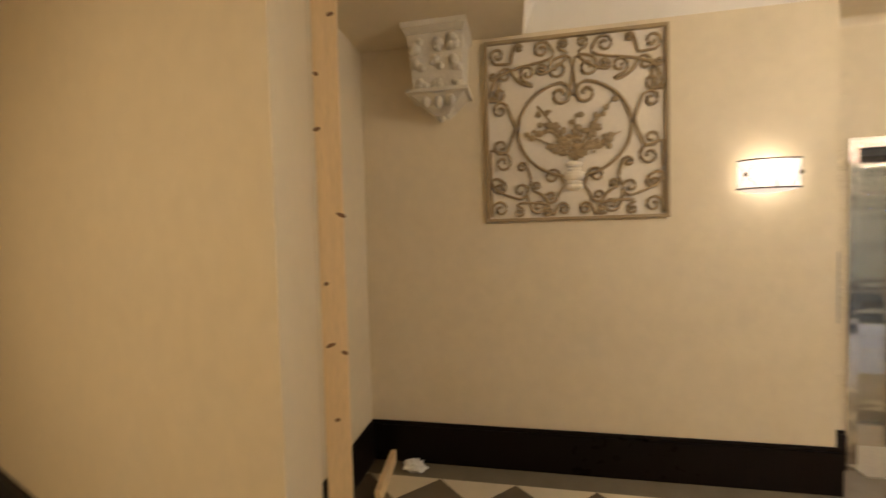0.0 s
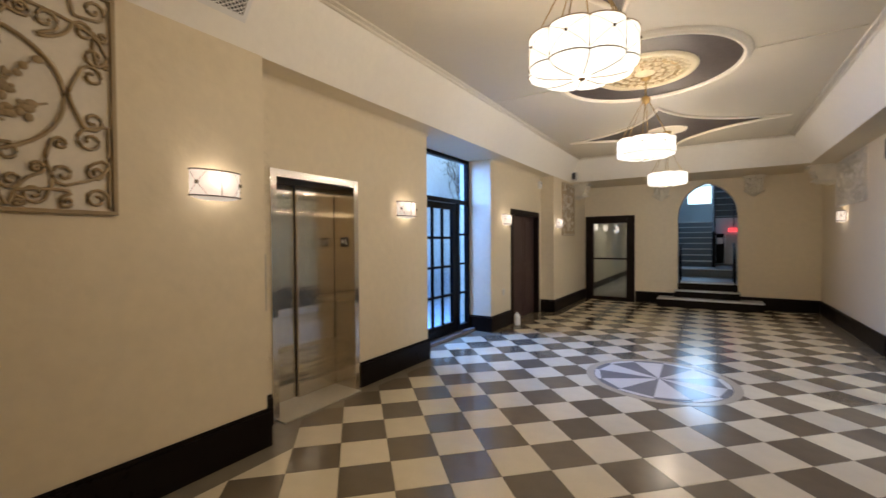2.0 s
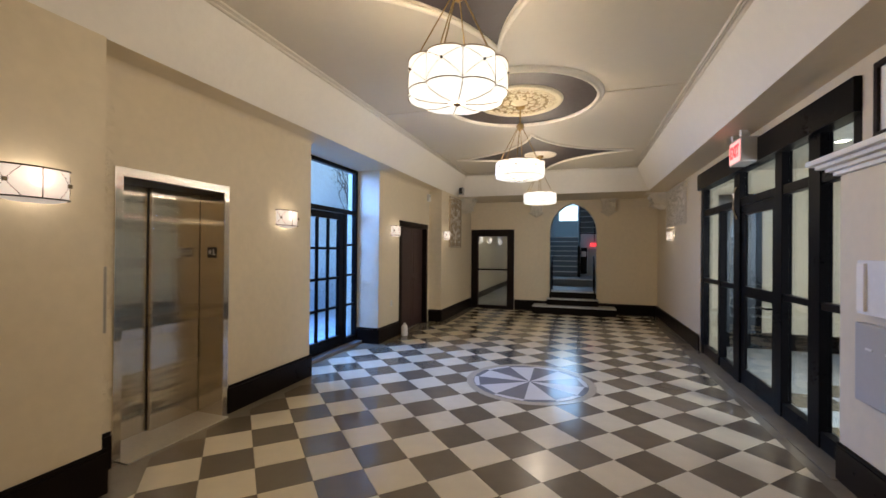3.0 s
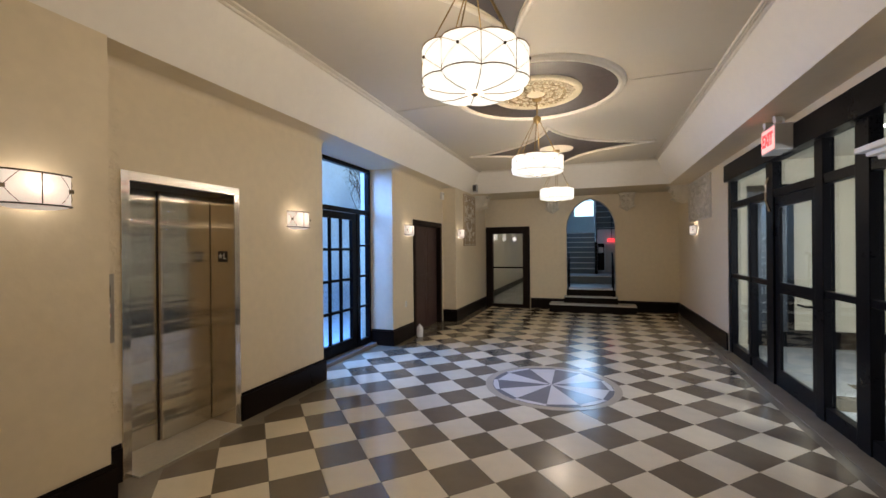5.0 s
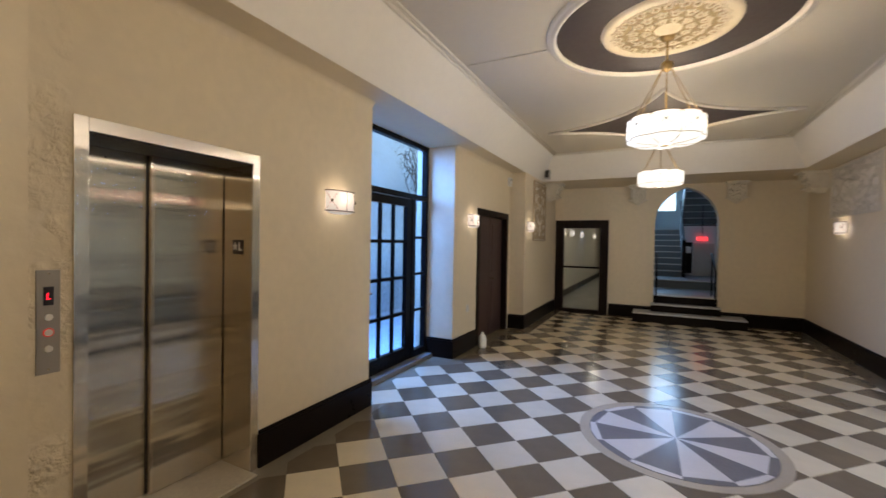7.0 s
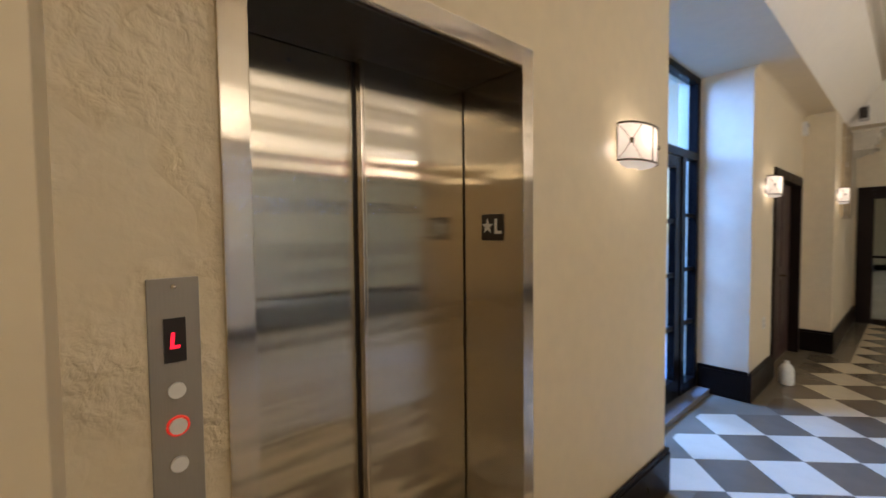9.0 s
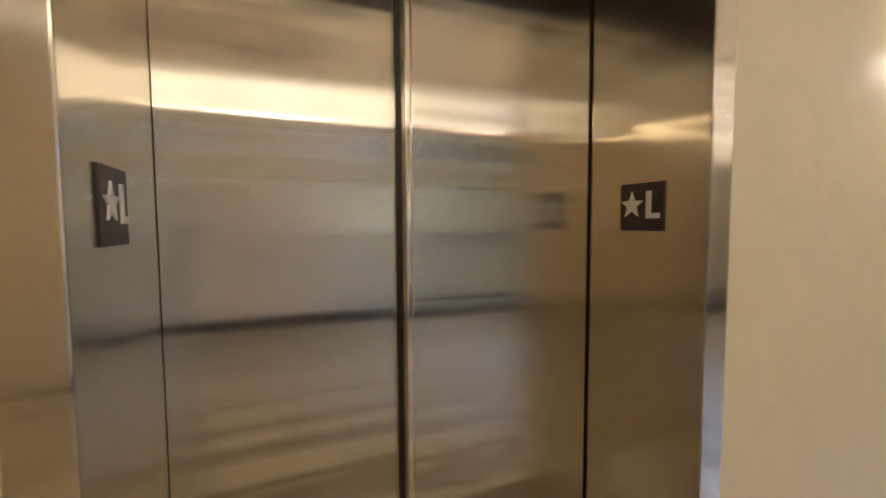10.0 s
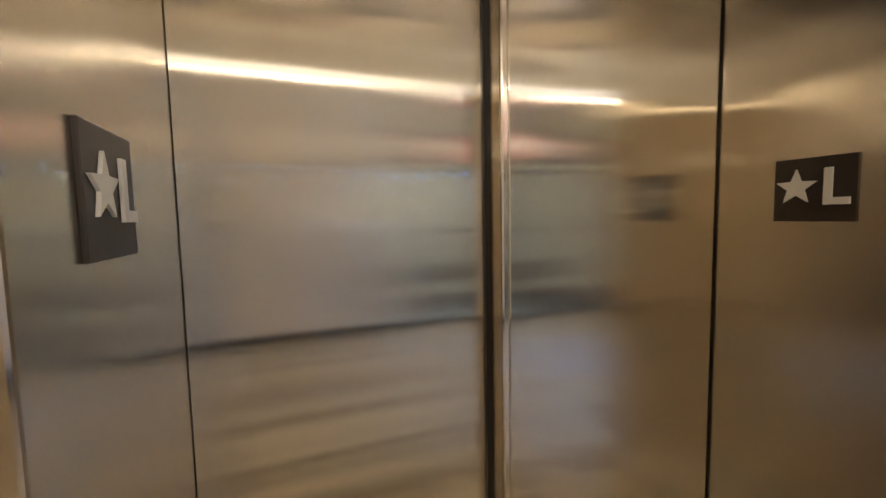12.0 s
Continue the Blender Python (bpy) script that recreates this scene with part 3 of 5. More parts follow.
def pendant(x, y, watts=37):
    t = thing("pendant_lamp", (x, y, 2.5), "scalloped opal glass drum pendant with bronze ribs, lit", "pendant lamp", "lobby pendants")
    zb, zt, r, L, n = 2.508, 2.690, 0.30, 8, 64

    def rad(a, q):
        return q * (0.90 + 0.10 * abs(math.cos(L * a / 2)) ** 0.6)
    bm = bmesh.new()
    rings = []
    for q, z in ((0.05, zb - 0.03), (0.17, zb - 0.027), (0.26, zb - 0.014), (0.293, zb), (0.30, zb + 0.015), (0.30, zt - 0.01), (0.295, zt)):
        rings.append([bm.verts.new((x + rad(a, q) * math.cos(a), y + rad(a, q) * math.sin(a), z)) for a in [2 * math.pi * j / n for j in range(n)]])
    for u, v in zip(rings, rings[1:]):
        for j in range(n):
            bm.faces.new((u[j], u[(j + 1) % n], v[(j + 1) % n], v[j]))
    shade = part("shade", bm, M_SHADE, t, "glowing opal glass shade", smooth=True)
    shade.visible_shadow = False            # opal glass lets the bulbs' light through
    bulb = bpy.data.lights.new("pendant_bulb", "POINT")
    bulb.energy, bulb.color, bulb.shadow_soft_size = watts, (1.0, 0.86, 0.69), 0.18
    new("pendant_bulb", bulb).matrix_world = pose(x, y, 2.59)
    for z, q in ((zb + 0.01, 0.303), (zt, 0.300)):
        part("rim", tube(bmesh.new(), [(x + rad(a, q) * math.cos(a), y + rad(a, q) * math.sin(a), z) for a in [2 * math.pi * j / 48 for j in range(48)]], 0.0035, closed=True), M_PALEBRONZE, t, "bronze rim")
    for k in range(L):
        a = 2 * math.pi * (k + 0.5) / L
        pts = [(x + rad(a, q) * math.cos(a), y + rad(a, q) * math.sin(a), z) for q, z in ((0.03, zb - 0.034), (0.17, zb - 0.031), (0.265, zb - 0.016), (0.302, zb + 0.008), (0.302, zt))]
        part("rib", tube(bmesh.new(), pts, 0.0025), M_PALEBRONZE, t, "thin bronze rib")
        a = 2 * math.pi * k / L
        c = (x + 0.303 * math.cos(a), y + 0.303 * math.sin(a), zt - 0.07)
        part("boss", ball(bmesh.new(), c, 0.009, n=8), M_BRONZE, t, "small bronze boss")
        bm = bmesh.new()
        for da, zz in ((-0.5, zb + 0.02), (0.5, zb + 0.02), (-0.5, zt - 0.005), (0.5, zt - 0.005)):
            a2 = a + da * 2 * math.pi / L
            pts = [(x + (rad(a + (a2 - a) * q, 0.301) + 0.002) * math.cos(a + (a2 - a) * q), y + (rad(a + (a2 - a) * q, 0.301) + 0.002) * math.sin(a + (a2 - a) * q), c[2] + (zz - c[2]) * q) for q in (0.08, 0.4, 0.7, 1.0)]
            tube(bm, pts, 0.0016, n=4)
        part("cross_wire", bm, M_BRASS, t, "thin crossed wires")
    part("finial", lathe(bmesh.new(), [(0.001, -0.052), (0.010, -0.047), (0.022, -0.040), (0.024, -0.035), (0.001, -0.030)], (x, y, zb), n=20), M_PALEBRONZE, t, smooth=True)
    for k in range(6):
        a = math.pi / 6 + k * math.pi / 3
        part("rod", tube(bmesh.new(), [(x + 0.27 * math.cos(a), y + 0.27 * math.sin(a), zt - 0.01), (x + 0.035 * math.cos(a), y + 0.035 * math.sin(a), 3.12)], 0.0042), M_BRASS, t, "slim brass rod")
    part("hub", lathe(bmesh.new(), [(0.001, 3.08), (0.03, 3.10), (0.05, 3.13), (0.045, 3.16), (0.02, 3.18), (0.001, 3.19)], (x, y, 0), n=20), M_BRASS, t, "aged brass hub", smooth=True)
    part("stem", cyl(bmesh.new(), (x, y, 3.18), (x, y, CEIL - 0.05), 0.009, n=10), M_BRASS, t)
    # unseen disc added to cut the bulb's light on the ceiling
    part("light_stop", lathe(bmesh.new(), [(0.001, zt - 0.012), (0.14, zt - 0.012), (0.14, zt - 0.006), (0.001, zt - 0.006)], (x, y, 0), n=40), M_BRASS, t, "unseen brass disc holding light off the ceiling")
    part("canopy", lathe(bmesh.new(), [(0.001, CEIL - 0.075), (0.04, CEIL - 0.07), (0.06, CEIL - 0.05), (0.06, CEIL - 0.02)], (x, y, 0), n=20), M_BRASS, t, smooth=True)


LX, LY = -0.47, (2.62, 5.38, 8.18)
for y, watts in zip(LY, (37, 36, 27)):
    pendant(LX, y, watts)

# ---- ceiling ornament ----


def ring_disc(c, r0, r1, z0, z1, n=72):
    bm = bmesh.new()
    rows = [[bm.verts.new((c[0] + r * math.cos(2 * math.pi * j / n), c[1] + r * math.sin(2 * math.pi * j / n), z)) for j in range(n)] for r, z in ((r0, z1), (r0, z0), (r1, z0), (r1, z1))]
    for u, v in zip(rows, rows[1:]):
        for j in range(n):
            bm.faces.new((u[j], u[(j + 1) % n], v[(j + 1) % n], v[j]))
    bmesh.ops.recalc_face_normals(bm, faces=bm.faces[:])
    return bm


MC = (LX, 5.28)
med = tagged(part("ceiling_field", ring_disc(MC, 0.45, 0.90, CEIL - 0.006, CEIL), M_BROWN), "dark taupe round ceiling field", "ceiling ornament", kind="structure")
mould = thing("ceiling_moulding", (MC[0], MC[1], CEIL), "cream ring moulding round the dark ceiling field", "moulding", kind="structure")
part("ring", lathe(bmesh.new(), [(0.885, CEIL), (0.888, CEIL - 0.035), (0.91, CEIL - 0.045), (0.928, CEIL - 0.03), (0.938, CEIL - 0.020), (0.956, CEIL - 0.026), (0.968, CEIL)], (MC[0], MC[1], 0), n=96), M_TRIMLIGHT, mould, smooth=True)
rose = thing("ceiling_rose", (MC[0], MC[1], CEIL), "ivory plaster ceiling rose with carved foliage", "ceiling rose")
part("disc", lathe(bmesh.new(), [(0.001, CEIL - 0.02), (0.40, CEIL - 0.02), (0.47, CEIL - 0.03), (0.505, CEIL - 0.026), (0.52, CEIL)], (MC[0], MC[1], 0), n=72), M_IVORY, rose, smooth=True)
rng = random.Random(4)
# flat dark ring whose colour paints the shade in the carving's gaps
M_ROSEDARK = material("painted_relief_shade", (0.30, 0.22, 0.11), 0.6, spread=0.2, scale=40)
part("shade_ring", ring_disc(MC, 0.10, 0.44, CEIL - 0.023, CEIL - 0.019, n=48), M_ROSEDARK, rose, "darker ring painting the shade between the carved scrolls")
for count, rr, size in ((10, 0.15, 0.034), (16, 0.255, 0.040), (24, 0.375, 0.044)):
    for k in range(count):
        a = 2 * math.pi * (k + 0.5 * (count == 16)) / count
        turn = 1 if k % 2 else -1
        c = (MC[0] + rr * math.cos(a), MC[1] + rr * math.sin(a))
        bm = bmesh.new()
        pts = [(c[0] + size * (1 - 0.05 * q) * math.cos(a + turn * (q * 0.55 - 1.2)), c[1] + size * (1 - 0.05 * q) * math.sin(a + turn * (q * 0.55 - 1.2)), CEIL - 0.028) for q in range(14)]
        tube(bm, pts, 0.0085, n=5)
        for q in range(3):
            b = a + turn * (q - 1) * 0.9
            ball(bm, (c[0] + size * 1.15 * math.cos(b), c[1] + size * 1.15 * math.sin(b), CEIL - 0.026), rng.uniform(0.010, 0.016), 1.3, 1, 0.6, n=7)
        part("leaf_scroll", bm, M_IVORY, rose, smooth=True)
part("boss", lathe(bmesh.new(), [(0.001, CEIL - 0.05), (0.05, CEIL - 0.045), (0.09, CEIL - 0.03), (0.11, CEIL - 0.02)], (MC[0], MC[1], 0), n=32), M_IVORY, rose, smooth=True)


def astroid(cx, cy, hx, hy, n=14):
    """A four-pointed field with inward-curving sides."""
    pts = []
    tips = [(hx, 0), (0, hy), (-hx, 0), (0, -hy)]
    for i in range(4):
        (ax, ay), (bx, by) = tips[i], tips[(i + 1) % 4]
        kx, ky = (ax + bx) * 0.20, (ay + by) * 0.20
        for s in range(n):
            t = s / n
            pts.append((cx + (1 - t) ** 2 * ax + 2 * t * (1 - t) * kx + t * t * bx, cy + (1 - t) ** 2 * ay + 2 * t * (1 - t) * ky + t * t * by))
    return pts


for cy in (8.16, 2.50):
    f = tagged(part("ceiling_field", prism(bmesh.new(), astroid(LX, cy, 1.42, 1.36), CEIL - 0.005, CEIL), M_BROWN), "dark taupe four-pointed ceiling field", "ceiling ornament", kind="structure")
    mo = thing("ceiling_moulding", (LX, cy, CEIL), "cream moulding along the four-pointed ceiling field", "moulding", kind="structure")
    out = astroid(LX, cy, 1.62, 1.42)
    q = len(out) // 4
    for i in range(4):
        seg = (out + out[:1])[i * q:(i + 1) * q + 1]
        part("bead", tube(bmesh.new(), [(px, py, CEIL - 0.012) for px, py in seg], 0.022, n=8), M_TRIMLIGHT, mo, smooth=True)
    d = thing("ceiling_rose", (LX, cy, CEIL), "small round cream ceiling disc over the pendant", "ceiling rose")
    part("disc", lathe(bmesh.new(), [(0.001, CEIL - 0.024), (0.25, CEIL - 0.024), (0.29, CEIL - 0.018), (0.30, CEIL)], (LX, cy, 0), n=48), M_TRIMLIGHT, d, smooth=True)

trim = thing("ceiling_trim", (LX, 5.3, CEIL), "double cream bead moulding round the tray ceiling", "moulding", kind="structure")
for off, r in ((0.0, 0.022), (0.035, 0.010), (0.062, 0.014)):
    cs = [(TX0 + off, TY0 + off), (TX1 - off, TY0 + off), (TX1 - off, TY1 - off), (TX0 + off, TY1 - off)]
    for i in range(4):
        (ax, ay), (bx, by) = cs[i], cs[(i + 1) % 4]
        part("bead", tube(bmesh.new(), [(ax, ay, CEIL - 0.004), (bx, by, CEIL - 0.004)], r, n=8), M_TRIMLIGHT, trim, smooth=True)
for x0, x1 in ((TX0 + 0.1, MC[0] - 0.99), (MC[0] + 0.99, TX1 - 0.1)):
    part("seam_bead", B(x0, x1, MC[1] - 0.020, MC[1], CEIL - 0.010, CEIL + 0.01), M_CEIL, trim)
    part("seam_groove", B(x0, x1, MC[1], MC[1] + 0.010, CEIL - 0.003, CEIL + 0.01), M_BROWN, trim)

# ---- vents in the cove ----


def vent(y0, y1, z0, z1):
    def at(y, z, out):
        k = (z - SOFFIT) / (CEIL - 0.01 - SOFFIT)
        x = BX0 + (TX0 - BX0) * k
        return Vector((x + out * 0.775, y, z - out * 0.63))
    t = thing("air_vent", tuple(at((y0 + y1) / 2, (z0 + z1) / 2, 0)), "white egg-crate air vent in the cove", "vent", "cove vents")
    bm = bmesh.new()
    for a, b in (((y0, z0), (y1, z0 + 0.03)), ((y0, z1 - 0.03), (y1, z1)), ((y0, z0 + 0.03), (y0 + 0.03, z1 - 0.03)), ((y1 - 0.03, z0 + 0.03), (y1, z1 - 0.03))):
        solid(bm, [at(a[0], a[1], 0.002), at(b[0], a[1], 0.002), at(b[0], b[1], 0.002), at(a[0], b[1], 0.002)], at(0, 0, 0.012) - at(0, 0, 0))
    part("frame", bm, M_WHITE, t)
    part("opening", solid(bmesh.new(), [at(y0 + 0.02, z0 + 0.02, 0.001), at(y1 - 0.02, z0 + 0.02, 0.001), at(y1 - 0.02, z1 - 0.02, 0.001), at(y0 + 0.02, z1 - 0.02, 0.001)], at(0, 0, 0.002) - at(0, 0, 0)), M_BLACK, t, "dark opening")
    n = 7
    w, h = y1 - y0 - 0.06, z1 - z0 - 0.06
    for s in (1, -1):
        for k in range(-n + 1, n):
            # diagonal bars clipped to the opening
            u0, u1 = max(0, k / n), min(1, 1 + k / n)
            if u1 - u0 < 0.05:
                continue
            p, q = (u0, u0 - k / n), (u1, u1 - k / n)
            if s < 0:
                p, q = (1 - p[0], p[1]), (1 - q[0], q[1])
            a, b = at(y0 + 0.03 + p[0] * w, z0 + 0.03 + p[1] * h, 0.006), at(y0 + 0.03 + q[0] * w, z0 + 0.03 + q[1] * h, 0.006)
            part("slat", tube(bmesh.new(), [a, b], 0.0045, n=4), M_WHITE, t)


vent(1.58, 1.91, 3.10, 3.33)
vent(0.70, 0.98, 3.14, 3.36)

# ---- scrollwork panels ----


def scroll(c1, r1, a1, d1, c2, r2, a2, d2, pull=0.5, turns=1.35):
    """A bar that curls in at both ends: round c1 and round c2; a: angle where it leaves, d: sense of the curl."""
    n = 14
    def curl(c, r, a, d):
        pts = []
        for k in range(n + 1):
            s = k / n
            ang = a + d * 2 * math.pi * turns * s
            rr = r * (1 - 0.78 * s)
            pts.append(Vector((c[0] + rr * math.cos(ang), c[1] + rr * math.sin(ang))))
        return pts
    A, Bq = curl(c1, r1, a1, d1), curl(c2, r2, a2, d2)
    ta = (A[0] - A[1]).normalized()
    tb = (Bq[0] - Bq[1]).normalized()
    L = (A[0] - Bq[0]).length * pull
    p0, p1, p2, p3 = A[0], A[0] + ta * L, Bq[0] + tb * L, Bq[0]
    mid = [p0 * (1 - t) ** 3 + p1 * 3 * t * (1 - t) ** 2 + p2 * 3 * t * t * (1 - t) + p3 * t ** 3 for t in [k / 10 for k in range(1, 10)]]
    return A[::-1] + mid + Bq


def scroll_panel(x, side, y0, y1, z0, z1, mirror_label, metal=M_IRON):
    t = thing("scrollwork_panel", (x, (y0 + y1) / 2, z0), mirror_label, "wall panel", "scrollwork wall panels")
    W, Hh = (y1 - y0) / 2, (z1 - z0) / 2
    cy, cz = (y0 + y1) / 2, (z0 + z1) / 2
    S = lambda d0, d1: (min(x + side * d0, x + side * d1), max(x + side * d0, x + side * d1))
    part("backing", B(*S(0, 0.008), y0 + 0.01, y1 - 0.01, z0 + 0.01, z1 - 0.01), M_BACKPAN, t, "pale backing board")
    for a, b, c, d in ((y0, y1, z0, z0 + 0.022), (y0, y1, z1 - 0.022, z1), (y0, y0 + 0.022, z0 + 0.022, z1 - 0.022), (y1 - 0.022, y1, z0 + 0.022, z1 - 0.022)):
        part("frame_bar", B(*S(0, 0.035), a, b, c, d, bevel=0.004), metal, t, "dull gold frame bar")

    def bar(pts, r=0.0095):
        part("scroll", tube(bmesh.new(), [(x + side * 0.018, cy + p[0] * W, cz + p[1] * Hh) for p in pts], r, n=6), metal, t, smooth=True)
    pi = math.pi
    for m in (1, -1):
        def add(c1, r1, a1, d1, c2, r2, a2, d2, pull=0.5, rr=0.0095):
            pts = scroll(c1, r1, a1, d1, c2, r2, a2, d2, pull)
            bar([(max(-0.94, min(0.94, p[0])) * m, max(-0.94, min(0.94, p[1]))) for p in pts], rr)
        add((0.16, 0.64), 0.12, pi * 0.5, -1, (0.02, 0.36), 0.01, 0, 1, 0.9)            # top heart
        ring = [(0.14 + (0.13 - 0.0075 * k) * math.cos(pi * 0.5 - k * 0.62), 0.36 + (0.13 - 0.0075 * k) * math.sin(pi * 0.5 - k * 0.62)) for k in range(13, -1, -1)]
        ring = [(2 * 0.14 - p[0], p[1]) for p in ring]                                      # curls at the top
        ring += [(0.62 * math.cos(a), -0.01 + 0.52 * math.sin(a)) for a in [radians(66 - 154 * q / 16) for q in range(17)]]
        bar([(p[0] * m, p[1]) for p in ring], 0.011)
        add((0.34, 0.86), 0.10, pi * 0.9, -1, (0.84, 0.42), 0.10, pi * 0.2, -1, 0.45)     # upper sweep
        add((0.50, 0.62), 0.10, -pi * 0.5, 1, (0.76, 0.62), 0.09, pi, -1, 0.9)
        add((0.84, 0.84), 0.10, -pi * 0.6, 1, (0.60, 0.90), 0.05, 0, 1, 0.8)              # corner
        add((0.82, 0.24), 0.10, pi, -1, (0.82, -0.16), 0.10, pi, 1, 0.6)                  # side C
        add((0.80, -0.34), 0.11, pi * 0.5, 1, (0.60, -0.66), 0.10, -pi * 0.3, -1, 0.9)
        add((0.58, -0.40), 0.06, pi, -1, (0.40, -0.84), 0.09, 0, -1, 0.7)
        add((0.84, -0.62), 0.08, pi * 0.6, 1, (0.84, -0.86), 0.10, -pi * 0.1, 1, 0.9)     # lower corner
        add((0.24, -0.52), 0.09, pi, -1, (0.26, -0.74), 0.08, pi, 1, 0.8)
        add((0.12, -0.88), 0.08, 0, 1, (0.42, -0.62), 0.06, -pi * 0.5, 1, 0.7)
        add((0.62, -0.90), 0.06, pi * 0.5, 1, (0.30, -0.92), 0.05, pi * 0.5, -1, 0.6)
        add((0.10, 0.90), 0.07, -pi * 0.5, 1, (0.34, 0.66), 0.05, 0, 1, 0.6)
        add((0.90, 0.62), 0.05, pi, 1, (0.92, 0.36), 0.03, pi, -1, 0.5)
    # the plant in its urn
    r2 = random.Random(7)
    for tip in ((-0.40, 0.26), (-0.34, 0.06), (-0.50, -0.06), (-0.2, 0.02), (0.02, 0.14), (0.0, -0.08), (0.40, 0.24), (0.26, 0.06), (0.50, -0.08), (0.2, -0.12), (-0.25, -0.16), (0.33, -0.18)):
        a, b, c = Vector((0.02, -0.36)), Vector((tip[0] * 0.35, (tip[1] - 0.36) * 0.45)), Vector(tip)
        pts = [a * (1 - s) ** 2 + b * 2 * s * (1 - s) + c * s * s for s in [k / 8 for k in range(9)]]
        bar(pts, 0.006)
        bm = bmesh.new()
        for k in range(12):
            p = pts[r2.randint(3, 8)] + Vector((r2.uniform(-0.06, 0.06), r2.uniform(-0.05, 0.05)))
            ball(bm, (x + side * 0.02, cy + p[0] * W, cz + p[1] * Hh), r2.uniform(0.010, 0.022), 0.5, r2.uniform(0.8, 1.7), r2.uniform(0.7, 1.3), n=7)
        part("foliage", bm, metal, t, "cast metal leaves")
    bm = bmesh.new()
    for v, w in ((-0.40, 0.055), (-0.45, 0.045), (-0.52, 0.075), (-0.60, 0.05), (-0.64, 0.06)):
        ball(bm, (x + side * 0.018, cy, cz + v * Hh), w, 0.35, 1, 0.45, n=10)
    part("urn", bm, M_BACKPAN, t, "pale cast urn")


scroll_panel(XL, 1, 0.035, 1.185, 1.718, 2.925, "pale wall panel with dull gold scrollwork and potted plant motif")
scroll_panel(XL, 1, 9.58, 10.55, 1.68, 2.90, "pale wall panel with dull tan scrollwork in the far bay", M_TANIRON)
scroll_panel(XR, -1, 8.78, 10.45, 2.13, 2.92, "wide pale scrollwork panel high on the wall", M_BUFF)

# ---- corbels ----


def corbel(c, out, across, w, h, top, deep=1.0):
    """A carved bracket: c on the wall, out and across unit vectors, under the level top."""
    c, o, s = Vector((c[0], c[1], 0)), Vector((*out, 0)) * deep, Vector((*across, 0))
    t = thing("corbel", (c.x, c.y, top - h), "carved cream plaster corbel with pendant tip", "corbel", "plaster corbels")

    def slab(u0, u1, d, z0, z1, u2=None, d2=None):
        u2, d2 = (u1 if u2 is None else u2), (d if d2 is None else d2)
        bm = bmesh.new()
        lo = [c + s * -u1 , c + s * u1, c + s * u1 + o * d, c - s * u1 + o * d]
        hi = [c + s * -u2, c + s * u2, c + s * u2 + o * d2, c - s * u2 + o * d2]
        a = [bm.verts.new((p.x, p.y, z0)) for p in lo]
        b = [bm.verts.new((p.x, p.y, z1)) for p in hi]
        bm.faces.new(a[::-1]), bm.faces.new(b)
        for i in range(4):
            bm.faces.new((a[i], a[(i + 1) % 4], b[(i + 1) % 4], b[i]))
        bmesh.ops.recalc_face_normals(bm, faces=bm.faces[:])
        return bm
    zs = top - h
    sh = zs + h * 0.27                      # the shelf under the carved body
    part("body", slab(0, w * 0.80, 0.14, sh + h * 0.04, top - h * 0.10, w * 0.9, 0.19), M_BUFF, t)
    part("abacus", slab(0, w * 1.02, 0.23, top - h * 0.06, top), M_BUFF, t)
    part("necking", slab(0, w * 0.92, 0.20, top - h * 0.10, top - h * 0.06, w * 1.0, 0.225), M_BUFF, t)
    part("shelf", slab(0, w, 0.18, sh, sh + h * 0.04), M_BUFF, t)
    for u0, u1, d0, d1, z0, z1 in ((0.50, 0.86, 0.11, 0.155, 0.16, 0.27), (0.22, 0.46, 0.07, 0.10, 0.07, 0.16)):
        part("pendant_tier", slab(0, w * u0, d0, zs + h * z0, zs + h * z1, w * u1, d1), M_BUFF, t)
    tip = c + o * 0.05
    part("pendant_tip", ball(bmesh.new(), (tip.x, tip.y, zs + h * 0.045), h * 0.045, n=10), M_BUFF, t, smooth=True)
    for k in (-1, 0, 1):
        p = c + s * (k * w * 0.42) + o * 0.13
        part("pendant_leaf", ball(bmesh.new(), (p.x, p.y, zs + h * (0.19 + 0.02 * abs(k))), h * 0.07, 0.8, 0.8, 1.2, n=8), M_BUFF, t, smooth=True)
    r3 = random.Random(int(abs(c.x * 100) + abs(c.y * 10)))
    for k in range(9):
        bm = bmesh.new()
        u, z = (k % 3 - 1) * w * 0.55, zs + h * (0.40 + 0.19 * (k // 3))
        p = c + s * (u + r3.uniform(-0.01, 0.01)) + o * (0.135 + 0.05 * (k // 3) / 2)
        for q in range(4):
            ball(bm, (p.x + s.x * r3.uniform(-0.03, 0.03), p.y + s.y * r3.uniform(-0.03, 0.03), z + r3.uniform(-0.03, 0.03)), r3.uniform(0.018, 0.038), n=8)
        part("carved_leaf", bm, M_BUFF, t, smooth=True)


corbel((XL, -0.25), (1, 0), (0, 1), 0.20, 0.56, SOFFIT, 1.5)
corbel((0.955, YF), (0, -1), (1, 0), 0.19, 0.46, SOFFIT)
corbel((-0.86, YF), (0, -1), (1, 0), 0.19, 0.46, SOFFIT)
corbel((XR, 10.78), (-1, 0), (0, 1), 0.20, 0.40, SOFFIT, 1.7)
corbel((XL, 10.78), (1, 0), (0, 1), 0.20, 0.40, SOFFIT, 1.6)

# ---- tall courtyard window ----
GX = -3.45
win = thing("window_1", (GX, 5.65, 0), "tall black metal courtyard window with glazed door, closed", "window", kind="structure")


